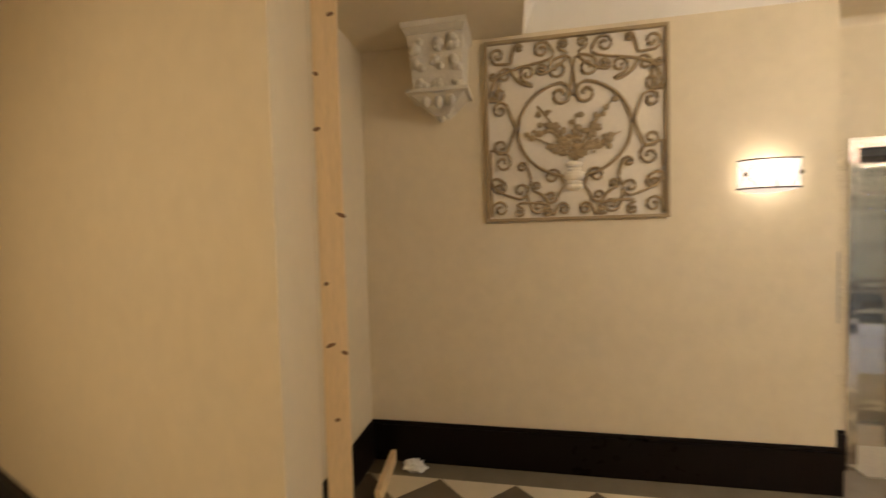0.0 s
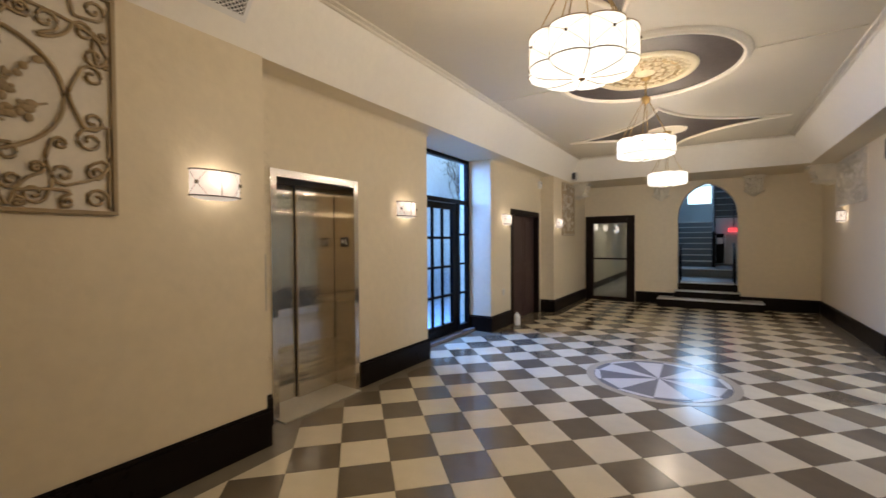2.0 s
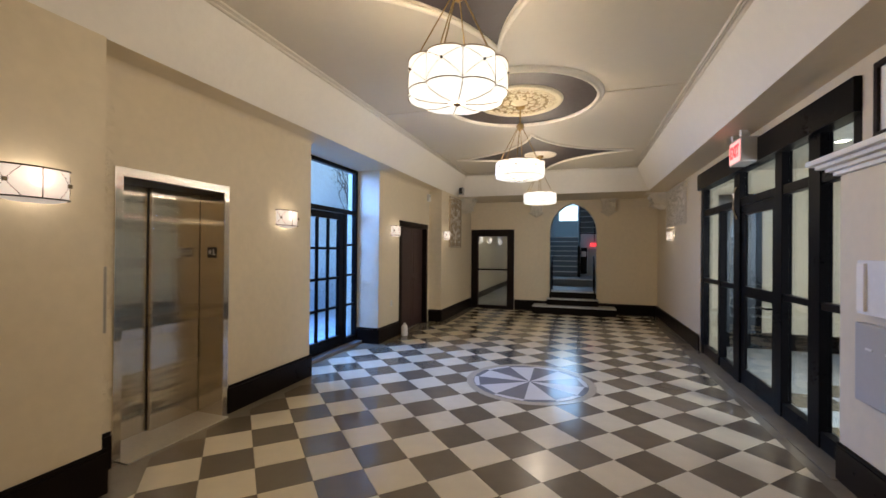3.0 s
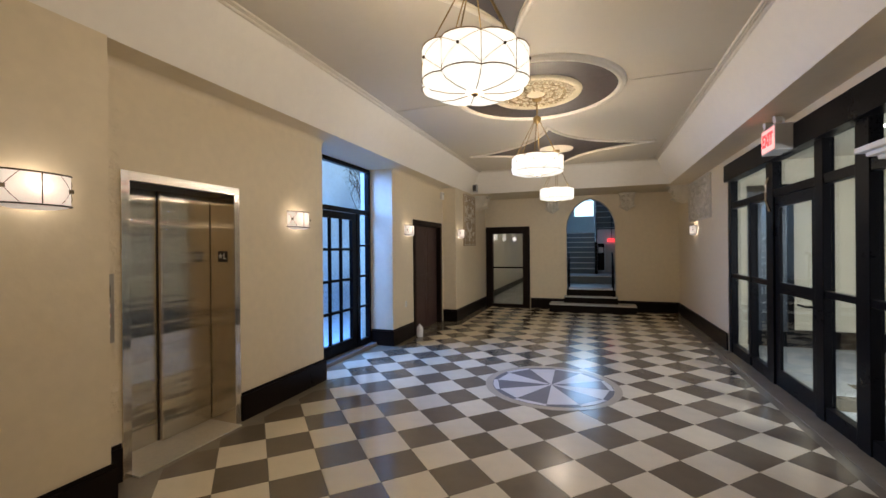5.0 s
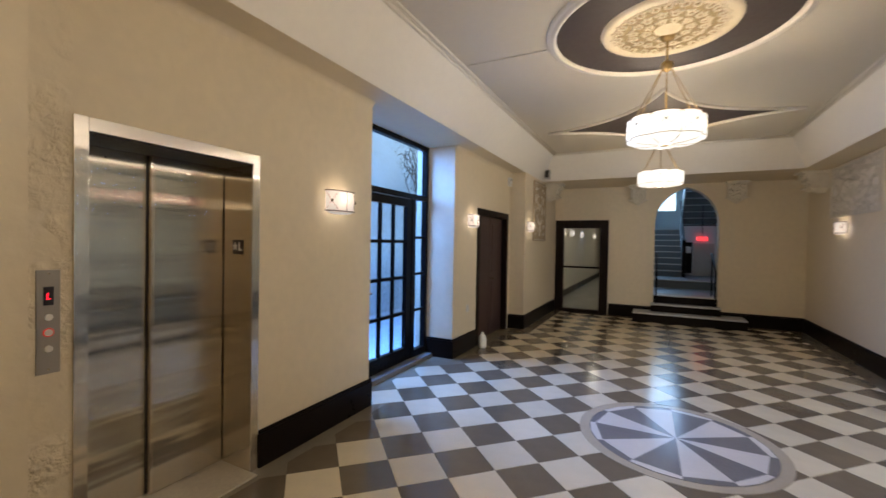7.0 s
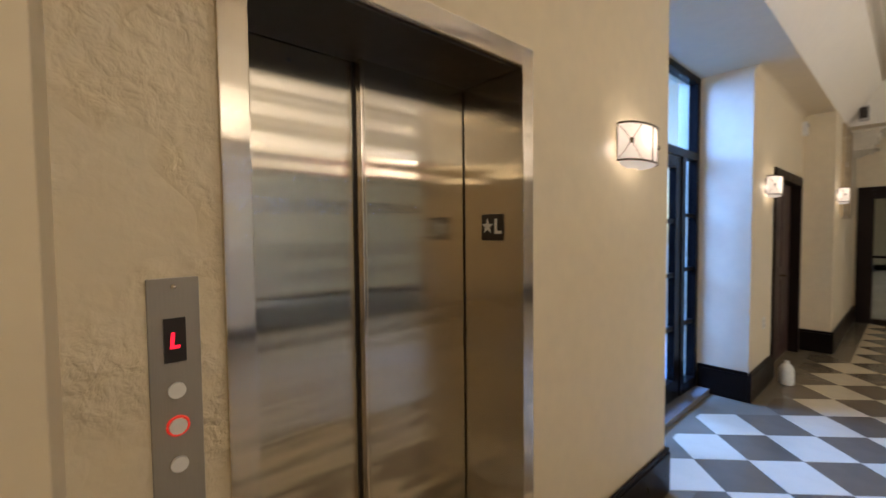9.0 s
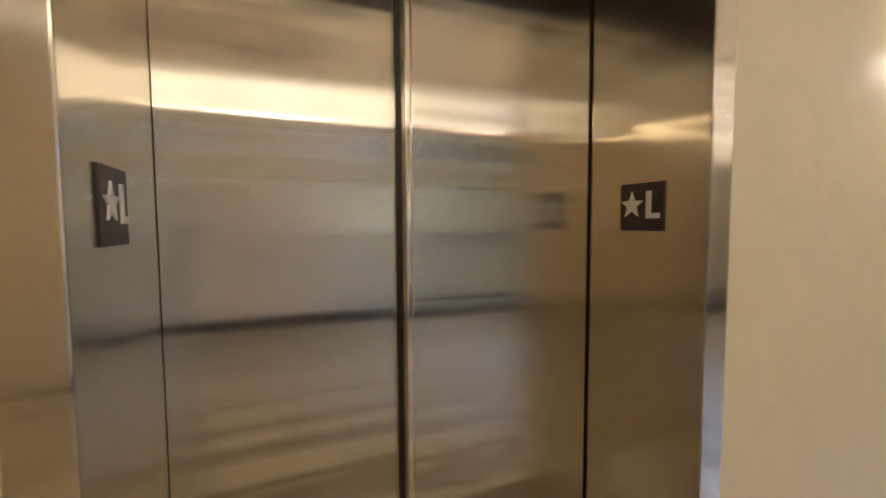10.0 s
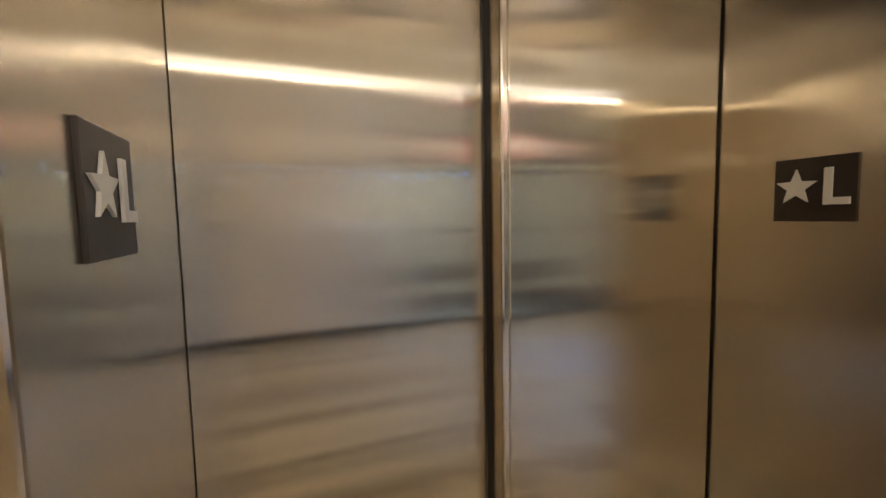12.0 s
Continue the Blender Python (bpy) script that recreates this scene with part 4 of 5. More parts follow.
def bars(parent, name, mat, xs, rects, bevel=0.004, label=""):
    for y0, y1, z0, z1 in rects:
        part(name, B(xs[0], xs[1], y0, y1, z0, z1, bevel=bevel), mat, parent, label)


bars(win, "window_frame", M_BLACKMET, (GX - 0.04, GX + 0.04), [(W0, W0 + 0.05, 0, SOFFIT), (W1 - 0.06, W1, 0, SOFFIT), (W0 + 0.05, W1 - 0.06, SOFFIT - 0.06, SOFFIT), (W0 + 0.05, W1 - 0.06, 2.19, 2.26),
     (6.13, 6.22, 0.05, 2.19), (4.98, 5.05, 0.05, 2.19), (W0 + 0.05, 4.98, 0.02, 0.14), (6.22, W1 - 0.06, 0.02, 0.14)])
for c0, c1 in ((W0 + 0.05, 4.98), (6.22, W1 - 0.06)):
    bars(win, "muntin", M_BLACKMET, (GX - 0.015, GX + 0.015), [(c0, c1, z, z + 0.035) for z in (0.66, 1.16, 1.66)])
    for z0, z1 in ((0.14, 0.66), (0.695, 1.16), (1.195, 1.66), (1.695, 2.19)):
        part("pane", B(GX - 0.003, GX + 0.003, c0, c1, z0, z1), M_GLASS, win).visible_shadow = False
part("pane", B(GX - 0.003, GX + 0.003, W0 + 0.05, W1 - 0.06, 2.26, SOFFIT - 0.06), M_GLASS, win).visible_shadow = False
leaf = part("door_leaf", joined((GX - 0.03, GX + 0.03, 5.05, 5.17, 0.03, 2.18), (GX - 0.03, GX + 0.03, 6.01, 6.13, 0.03, 2.18), (GX - 0.03, GX + 0.03, 5.17, 6.01, 0.03, 0.22), (GX - 0.03, GX + 0.03, 5.17, 6.01, 2.08, 2.18)), M_BLACKMET, win, "black glazed door leaf")
cols = [5.17 + k * 0.28 for k in range(4)]
for k in range(1, 3):
    part("muntin", B(GX - 0.02, GX + 0.02, cols[k] - 0.018, cols[k] + 0.018, 0.22, 2.08), M_BLACKMET, leaf)
for z in (0.66, 1.13, 1.60):
    part("muntin", B(GX - 0.018, GX + 0.018, 5.17, 6.01, z, z + 0.04), M_BLACKMET, leaf)
for k in range(3):
    for z0, z1 in ((0.22, 0.66), (0.70, 1.13), (1.17, 1.60), (1.64, 2.08)):
        part("pane", B(GX - 0.003, GX + 0.003, cols[k], cols[k + 1], z0, z1), M_GLASS, leaf).visible_shadow = False
part("handle", tube(bmesh.new(), [(GX + 0.03, 5.11, 1.02), (GX + 0.075, 5.11, 1.02), (GX + 0.075, 5.21, 1.02)], 0.009, n=8), M_STEEL_POL, leaf, "steel lever handle")
part("sill", B(GX - 0.06, GX + 0.16, W0 + 0.03, W1 - 0.03, -0.006, 0.05, bevel=0.004), M_SLATE, win, "dark stone threshold")
structure("window_reveal_near", B(-3.6, GX + 0.1, W0 - 0.02, W0, 0, SOFFIT), M_COVE, "white plaster window reveal", "wall")

# the courtyard beyond it
structure("ground", B(-60, 60, -60, 60, -0.35, -0.25), M_STONE, "pale paved ground outside", "ground")
structure("courtyard_wall", B(-7.2, -6.8, -2, 14, -0.3, 7.0), M_STONE, "pale rough stone courtyard wall", "wall")
rb = random.Random(11)
shrub = thing("tree", (-6.3, 11.2, -0.25), "bare grey-green courtyard tree with thin leafy twigs", "tree")
part("trunk", cyl(bmesh.new(), (-6.3, 11.2, -0.25), (-6.25, 11.15, 3.0), 0.07, 0.04, n=8), M_DOORBROWN, shrub)
bm = bmesh.new()
for k in range(16):
    p = Vector((-6.25, 11.15, rb.uniform(2.3, 3.0)))
    limb = part("limb", tube(bmesh.new(), [p] + [p := p + Vector((rb.uniform(-0.12, 0.12), rb.uniform(-0.34, 0.10), rb.uniform(0.12, 0.34))) for _ in range(5)], 0.010, n=5), M_DOORBROWN, shrub)
    for v0 in [q.co.copy() for q in list(limb.data.vertices)[8::3]]:
        for _ in range(6):
            c = v0 + Vector((rb.gauss(0, 0.12), rb.gauss(0, 0.16), rb.gauss(0, 0.13)))
            q = Euler((rb.uniform(0, 3), rb.uniform(0, 3), rb.uniform(0, 3))).to_matrix()
            v = [bm.verts.new(c + q @ Vector(w) * rb.uniform(0.018, 0.045)) for w in ((-0.6, 0, 0), (0, -0.35, 0.1), (1, 0, 0), (0, 0.35, 0.1))]
            bm.faces.new(v)
part("crown", bm, material("grey_green_leaf", (0.07, 0.09, 0.06), 0.6, spread=0.3), shrub)

# ---- brown door ----
d1 = thing("door_1", (XE, 8.2, 0), "brown painted double door in a dark casing, closed", "door", kind="structure")
bars(d1, "casing", M_ESPRESSO, (XE - 0.12, XE + 0.02), [(D0 - 0.05, D0 + 0.05, 0, DZ + 0.05), (D1 - 0.09, D1 - 0.003, 0, DZ + 0.05), (D0 + 0.05, D1 - 0.09, DZ - 0.05, DZ + 0.05)])
for y0, y1 in ((D0 + 0.05, 8.18), (8.19, D1 - 0.09)):
    lf = part("leaf", B(XE - 0.12, XE - 0.08, y0, y1, 0.01, DZ - 0.05, bevel=0.004), M_DOORBROWN, d1)
    for z0, z1 in ((0.2, 0.95), (1.1, 1.95)):
        part("panel", B(XE - 0.085, XE - 0.072, y0 + 0.1, y1 - 0.1, z0, z1, bevel=0.008), M_DOORBROWN, lf)
part("handle", tube(bmesh.new(), [(XE - 0.08, 8.26, 1.0), (XE - 0.03, 8.26, 1.0), (XE - 0.03, 8.38, 1.0)], 0.009, n=8), M_BRONZE, d1)
structure("closet_back", B(-3.62, -3.55, D0 - 0.1, D1 + 0.1, 0, 2.3), M_BLACK, "dark lining behind the brown door", "wall")
jug = thing("plastic_jug", (-2.86, 7.36, 0), "small white plastic jug standing by the brown door", "jug")
part("body", lathe(bmesh.new(), [(0.001, 0.001), (0.055, 0.002), (0.06, 0.02), (0.06, 0.15), (0.045, 0.19), (0.02, 0.21)], (-2.86, 7.36, 0), n=20), M_BAG, jug, smooth=True)
part("cap", cyl(bmesh.new(), (-2.86, 7.36, 0.205), (-2.86, 7.36, 0.235), 0.021), M_WHITE, jug)
outlet = thing("wall_outlet", (XE, 7.07, 0.58), "white wall socket plate above the skirting", "socket")
part("plate", B(XE, XE + 0.008, 7.03, 7.11, 0.58, 0.69, bevel=0.003), M_WHITE, outlet)
for z in (0.612, 0.658):
    part("socket", B(XE + 0.006, XE + 0.010, 7.05, 7.09, z - 0.014, z + 0.014, bevel=0.002), M_GREYBOX, outlet)
horn = thing("alarm_box", (XE, 8.93, 2.70), "small white alarm sounder box on the wall", "alarm")
part("case", B(XE, XE + 0.05, 8.87, 8.99, 2.70, 2.86, bevel=0.006), M_WHITE, horn)
part("lens", B(XE + 0.045, XE + 0.06, 8.89, 8.97, 2.80, 2.84, bevel=0.004), M_GREYBOX, horn)
spk = thing("wall_speaker", (-2.52, 10.08, 3.0), "small grey loudspeaker fixed on the cove", "speaker")
part("case", B(-2.58, -2.48, 9.98, 10.12, 2.98, 3.16, bevel=0.012), M_GREYBOX, spk)
part("grille", B(-2.57, -2.49, 9.972, 9.982, 3.0, 3.14, bevel=0.003), M_BLACK, spk)

# ---- glass door in the end wall, with the corridor behind ----
d2 = thing("door_2", (-2.06, YF, 0), "espresso wood door frame with full glass door, closed", "door", kind="structure")
for x0, x1, z0, z1 in ((DX0 - 0.05, DX0 + 0.14, 0, DDZ + 0.05), (DX1 - 0.14, DX1 + 0.05, 0, DDZ + 0.05), (DX0 + 0.14, DX1 - 0.14, DDZ - 0.14, DDZ + 0.05), (DX0 + 0.14, DX1 - 0.14, 0.0, 0.08)):
    part("casing", B(x0, x1, YF - 0.035, YF + 0.1, z0, z1, bevel=0.005), M_ESPRESSO, d2, "espresso wood casing")
part("pane", B(DX0 + 0.14, DX1 - 0.14, YF + 0.03, YF + 0.04, 0.08, DDZ - 0.14), M_GLASS, d2, "clear glass pane").visible_shadow = False
part("push_bar", B(DX0 + 0.12, DX1 - 0.12, YF - 0.02, YF + 0.01, 1.06, 1.10, bevel=0.006), M_BLACKMET, d2, "black push bar")
structure("corridor_walls", joined((-3.1, -3.0, YF + 0.3, 24.0, 0, 2.6), (-1.2, -1.1, YF + 0.3, 24.0, 0, 2.6), (-3.1, -1.1, 24.0, 24.1, 0, 2.6)), M_COVE, "pale corridor walls behind the glass door")
structure("corridor_floor", B(-3.1, -1.1, YF + 0.3, 24.1, -0.02, 0.0), M_TREAD, "pale polished corridor floor", "floor")
structure("corridor_ceiling", B(-3.1, -1.1, YF + 0.3, 24.1, 2.6, 2.7), M_COVE, "white corridor ceiling", "ceiling")
structure("corridor_skirting", joined((-3.0, -2.98, YF + 0.3, 24.0, 0, 0.2), (-1.22, -1.2, YF + 0.3, 24.0, 0, 0.2), (-2.98, -1.22, 23.98, 24.0, 0, 0.2)), M_BASE, "black corridor skirting", "skirting")
for sy, sx, sd in ((14.1, -3.0, 1), (15.6, -3.0, 1), (17.8, -3.0, 1), (21.4, -3.0, 1)):
    wall_sconce(sy, sx, 2.0, sd)

# added lamps, not known fixtures, that brighten the corridor
for y in (15.2, 20.6):
    cl = thing("recessed_light", (-2.1, y, 2.6), "round lamp disc added to brighten the corridor", "ceiling light", "corridor downlights")
    part("trim", ring_disc((-2.1, y), 0.15, 0.18, 2.585, 2.6, n=28), M_WHITE, cl)
    part("lens", cyl(bmesh.new(), (-2.1, y, 2.59), (-2.1, y, 2.6), 0.15, n=28), M_LENS, cl)

# ---- steps and stair hall behind the arch ----
steps = thing("entry_steps", (0.08, 11.4, 0), "three dark-fronted steps with pale treads below the arch", "steps", kind="structure")
for x0, x1, y0, y1, z0, z1 in ((-0.90, 1.12, 11.12, YF - 0.03, 0, 0.17), (-0.56, 0.72, 11.40, YF - 0.03, 0.20, 0.34), (AX0, AX1, YF - 0.03, 12.0, 0, 0.52)):
    part("riser", B(x0, x1, y0 + 0.015, y1, z0, z1), M_BASE, steps, "black riser")
    part("tread", B(x0, x1, y0, y1, z1, z1 + 0.03, bevel=0.006), M_TREAD, steps, "pale worn stone tread")
structure("stair_hall_floor", joined((-1.05, 1.45, 12.0, 13.4, 0.4, 0.55), (-1.05, 1.45, 13.4, 19.2, 0.4, 0.74)), M_STAIRBLUE, "blue-grey stair hall floor", "floor")
part("nosing", B(-1.05, 1.45, 13.37, 13.65, 0.742, 0.77, bevel=0.006), M_TREAD, bpy.data.objects["stair_hall_floor"], "pale stone nosing")
structure("stair_hall_walls", joined((-1.15, -1.05, YF + 0.3, 19.3, 0.3, 6.0), (1.45, 1.55, YF + 0.3, 19.3, 0.3, 6.0), (-1.15, -0.65, 19.2, 19.3, 0.3, 6.0), (0.25, 1.55, 19.2, 19.3, 0.3, 6.0), (-0.65, 0.25, 19.2, 19.3, 0.3, 2.9), (-0.65, 0.25, 19.2, 19.3, 4.3, 6.0),
                                        (-1.15, 1.55, YF + 0.301, YF + 0.4, 2.9, 6.0)), M_STAIRWALL, "pale painted stair hall walls")
structure("stair_hall_ceiling", B(-1.15, 1.55, YF + 0.3, 19.3, 6.0, 6.1), M_STAIRWALL, "pale stair hall ceiling", "ceiling")
w2 = thing("window_2", (-0.2, 19.25, 2.9), "bright stair window with white frame", "window", kind="structure")
for x0, x1, z0, z1 in ((-0.65, -0.59, 2.9, 4.3), (0.19, 0.25, 2.9, 4.3), (-0.59, 0.19, 2.9, 2.96), (-0.59, 0.19, 4.24, 4.3), (-0.59, 0.19, 3.63, 3.67)):
    part("window_frame", B(x0, x1, 19.2, 19.27, z0, z1), M_WHITE, w2)
part("pane", B(-0.59, 0.19, 19.235, 19.24, 2.96, 4.24), M_GLASS, w2).visible_shadow = False
structure("backdrop", B(-1.05, 3, 21.0, 21.1, 2.0, 7.0), M_WINDOWGLOW, "bright overcast sky outside the stair window", "sky")
fl1 = thing("staircase", (-0.3, 15.0, 0.74), "blue-grey staircase with pale treads rising to a landing", "stairs", kind="structure")
for k in range(8):
    y, z = 15.0 + 0.27 * k, 0.74 + 0.18 * (k + 1)
    part("riser", B(-1.04, 0.22, y + 0.02, y + 0.04, z - 0.18, z - 0.03), M_STAIRBLUE, fl1)
    part("tread", B(-1.04, 0.22, y, y + 0.29, z - 0.03, z, bevel=0.004), M_TREAD, fl1)
part("landing", B(-1.04, 1.44, 17.16, 19.19, 2.04, 2.18), M_STAIRBLUE, fl1)
for k in range(10):
    y, z = 17.16 - 0.27 * k, 2.18 + 0.18 * (k + 1)
    part("soffit_step", B(0.30, 1.44, y - 0.29, y, z - 0.20, z - 0.03, bevel=0.006), M_STAIRBLUE, fl1, "dark blue-grey underside of an upper step")
part("stringer", solid(bmesh.new(), [(0.22, 15.0, 0.74), (0.22, 17.16, 2.12), (0.22, 17.16, 2.44), (0.22, 15.0, 1.06)], (0.05, 0, 0)), M_STAIRBLUE, fl1)
part("upper_stringer", solid(bmesh.new(), [(0.25, 17.16, 1.97), (0.25, 14.43, 3.80), (0.25, 14.43, 4.32), (0.25, 17.16, 2.47)], (0.05, 0, 0)), M_STAIRBLUE, fl1)
part("newel", B(0.20, 0.29, 14.9, 14.99, 0.74, 1.8, bevel=0.01), M_BLACKMET, fl1, "black newel post")
part("handrail", tube(bmesh.new(), [(0.245, 14.94, 1.72), (0.245, 17.13, 3.12)], 0.025, n=8), M_BLACKMET, fl1)
structure("stair_partition", joined((0.30, 1.44, 16.1, 16.2, 0.74, 2.25)), M_STAIRWALL, "pale partition below the upper flight")
bd = thing("notice_board", (0.40, 16.08, 0.9), "black board with white paper notices", "notice board")
part("board", B(0.31, 0.53, 16.06, 16.095, 0.80, 1.75, bevel=0.003), M_BLACKMET, bd)
part("notice", B(0.33, 0.50, 16.052, 16.058, 1.42, 1.62), M_WHITE, bd, "white paper notice")
hd = thing("door_3", (0.8, 16.08, 0.74), "grey painted flush door beneath the exit sign", "door", kind="structure")
part("leaf", B(0.56, 1.10, 16.05, 16.095, 0.75, 1.72, bevel=0.004), M_GREYBOX, hd)
part("handle", tube(bmesh.new(), [(1.02, 16.05, 1.2), (1.02, 16.0, 1.2), (0.94, 16.0, 1.2)], 0.01, n=8), M_STEEL_POL, hd)


def exit_sign(t, m, w, h, face):
    """A lit sign face with red EXIT letters, in the pose m."""
    f = part("face", box(bmesh.new(), -w / 2, w / 2, -h / 2, h / 2, -0.004, 0.0), face, t, "lit pale sign face")
    f.matrix_world = m
    bm = lettering("EXIT", h * 0.78)
    xs = [v.co.x for v in bm.verts]
    bmesh.ops.scale(bm, vec=(w * 0.82 / (max(xs) - min(xs)), 1, 1), verts=bm.verts[:])
    o = part("letters", bm, M_RED, t, "red lit letters")
    o.matrix_world = m @ Matrix.Translation((0, 0, 0.003))


es2 = thing("exit_sign", (0.78, 15.9, 1.8), "red lit exit sign hanging in the stair hall", "exit sign", "exit signs")
part("case", B(0.63, 0.91, 15.93, 15.98, 1.80, 1.92, bevel=0.006), M_RED, es2, "red glowing case")
part("stem", cyl(bmesh.new(), (0.77, 15.95, 1.915), (0.77, 15.95, 2.9), 0.01, n=8), M_BLACKMET, es2)
for hx in (AX0 + 0.05, AX1 - 0.06):
    hr = thing("handrail", (hx, 11.7, 0.37), "black iron step handrail with bent posts", "handrail", "step handrails")
    part("rail", tube(bmesh.new(), [(hx, 11.44, 1.02), (hx, 11.50, 1.10), (hx, 11.62, 1.17), (hx, 12.10, 1.44), (hx, 12.20, 1.47), (hx, 12.26, 1.42)], 0.02, n=8), M_BLACKMET, hr, smooth=True)
    part("post", cyl(bmesh.new(), (hx, 11.46, 0.37), (hx, 11.46, 1.06), 0.016, n=8), M_BLACKMET, hr)
    part("post", cyl(bmesh.new(), (hx, 12.10, 0.55), (hx, 12.10, 1.44), 0.016, n=8), M_BLACKMET, hr)

# ---- glazed entrance screen ----
scr = thing("entrance_screen", (XR, 5.9, 0), "black metal glazed entrance screen with transom and door, closed", "glazed screen", kind="structure")
X0, X1 = XR + 0.02, XR + 0.10
bars(scr, "post", M_BLACKMET, (X0 - 0.01, X1), [(R1 - 0.13, R1, 0, 2.60), (6.95, 7.03, 0.14, 2.2), (6.22, 6.42, 0, 2.60), (5.12, 5.27, 0, 2.60), (4.45, 4.63, 0, 2.60), (R0, R0 + 0.12, 0, 2.60)], label="black metal post")
bars(scr, "header", M_BLACKMET, (XR - 0.05, X1), [(R0, R1, 2.60, RZ)], label="deep black header")
ys = [(R0 + 0.12, 4.45), (4.63, 5.12), (5.27, 6.22), (6.42, R1 - 0.13)]
for y0, y1 in ys:
    part("transom", B(X0, X1, y0, y1, 2.18, 2.27, bevel=0.004), M_BLACKMET, scr, "black transom bar")
    part("pane", B(XR + 0.07, XR + 0.076, y0, y1, 2.27, 2.60), M_GLASS, scr).visible_shadow = False
for y0, y1 in ((R0 + 0.12, 4.45), (4.63, 5.12), (6.42, 6.95), (7.03, R1 - 0.13)):
    part("mid_rail", B(X0, X1 - 0.02, y0, y1, 1.14, 1.20, bevel=0.004), M_BLACKMET, scr)
    part("bottom_rail", B(X0, X1, y0, y1, 0.0, 0.14, bevel=0.004), M_BLACKMET, scr)
    for z0, z1 in ((0.14, 1.14), (1.20, 2.18)):
        part("pane", B(XR + 0.07, XR + 0.076, y0, y1, z0, z1), M_GLASS, scr).visible_shadow = False
dl = part("door_leaf", joined((X0 + 0.01, X1 - 0.04, 5.275, 5.37, 0.01, 2.175), (X0 + 0.01, X1 - 0.04, 6.10, 6.215, 0.01, 2.175), (X0 + 0.01, X1 - 0.04, 5.37, 6.10, 0.01, 0.20), (X0 + 0.01, X1 - 0.04, 5.37, 6.10, 2.06, 2.175), (X0 + 0.01, X1 - 0.04, 5.37, 6.10, 1.08, 1.20)), M_BLACKMET, scr, "black glazed door leaf")
for z0, z1 in ((0.20, 1.08), (1.20, 2.06)):
    part("pane", B(XR + 0.06, XR + 0.066, 5.37, 6.10, z0, z1), M_GLASS, dl).visible_shadow = False
part("handle", tube(bmesh.new(), [(X0 + 0.01, 5.36, 1.02), (X0 - 0.05, 5.36, 1.02), (X0 - 0.05, 5.50, 1.02)], 0.011, n=8), M_BLACKMET, dl)
part("door_closer", tube(bmesh.new(), [(X0 - 0.02, 6.30, 2.42), (X0 - 0.05, 6.30, 2.34), (X0 - 0.06, 6.28, 2.16), (X0 - 0.02, 6.27, 2.02)], 0.014, n=8), M_STEEL_POL, scr, "pale metal door closer arm")
part("floor_strip", B(XR - 0.16, XR + 0.12, R0, R1, -0.002, 0.006), M_BORDER, scr)
ex = thing("exit_sign", (1.98, 5.71, 2.6), "lit red exit sign with two emergency lamp heads", "exit sign", "exit signs")
part("case", B(1.90, 2.10, 5.53, 5.89, 2.60, 2.87, bevel=0.008), M_GREYBOX, ex, "grey case")
exit_sign(ex, Matrix.Translation((1.896, 5.71, 2.735)) @ Matrix(((0, 0, -1, 0), (-1, 0, 0, 0), (0, 1, 0, 0), (0, 0, 0, 1))), 0.33, 0.235, M_SIGNFACE)
for y in (5.58, 5.84):
    hb = part("lamp_head", cyl(bmesh.new(), (1.98, y, 2.93), (1.91, y, 2.92), 0.022, 0.038, n=14), M_WHITE, ex, "small white lamp head")
    part("neck", cyl(bmesh.new(), (1.99, y, 2.86), (1.99, y, 2.925), 0.012, n=8), M_WHITE, hb)

# vestibule behind it
structure("vestibule_floor", B(XR + 0.25, 4.6, 2.6, 8.6, -0.1, -0.002), M_TREAD, "pale vestibule floor", "floor")
structure("vestibule_walls", joined((4.5, 4.6, 4.6, 8.6, 0, 3.0), (4.5, 4.6, 2.6, 3.2, 0, 3.0), (4.5, 4.6, 3.2, 4.6, 2.3, 3.0), (XR + 0.25, 4.6, 8.5, 8.6, 0, 3.0), (XR + 0.25, 4.6, 2.5, 2.6, 0, 3.0)), M_WALL, "beige vestibule walls")
structure("vestibule_ceiling", B(XR + 0.25, 4.6, 2.5, 8.6, 3.0, 3.1), M_CEIL, "cream vestibule ceiling", "ceiling")
structure("vestibule_skirting", joined((4.47, 4.5, 4.6, 8.5, 0, BASE), (XR + 0.25, 4.47, 8.47, 8.5, 0, BASE)), M_BASE, "black vestibule skirting", "skirting")
for k in range(7):
    for q in range(4):
        if (k + q) % 2:
            t_ = part("floor_tile", B(2.4 + q * 0.5, 2.4 + (q + 1) * 0.5 - 0.004, 3.0 + k * 0.5, 3.0 + (k + 1) * 0.5 - 0.004, -0.002, 0.003), M_TILE_D, bpy.data.objects["vestibule_floor"])
for y in (4.6, 6.6):
    dlt = thing("recessed_light", (3.3, y, 3.0), "round lit recessed ceiling light", "ceiling light", "vestibule downlights")
    part("trim", ring_disc((3.3, y), 0.07, 0.10, 2.985, 3.0, n=28), M_WHITE, dlt)
    part("lens", cyl(bmesh.new(), (3.3, y, 2.99), (3.3, y, 3.0), 0.07, n=28), M_LENS, dlt)
gd = thing("glazed_door", (4.5, 3.9, 0), "black framed glazed street door", "door", kind="structure")
for y0, y1, z0, z1 in ((3.2, 3.3, 0, 2.3), (4.5, 4.6, 0, 2.3), (3.3, 4.5, 2.2, 2.3), (3.3, 4.5, 0, 0.2), (3.86, 3.94, 0.2, 2.2)):
    part("frame_bar", B(4.52, 4.58, y0, y1, z0, z1), M_BLACKMET, gd)
ods = thing("glazed_door", (2.64, 8.46, 0), "dark framed inner door at the vestibule end", "door", kind="structure")
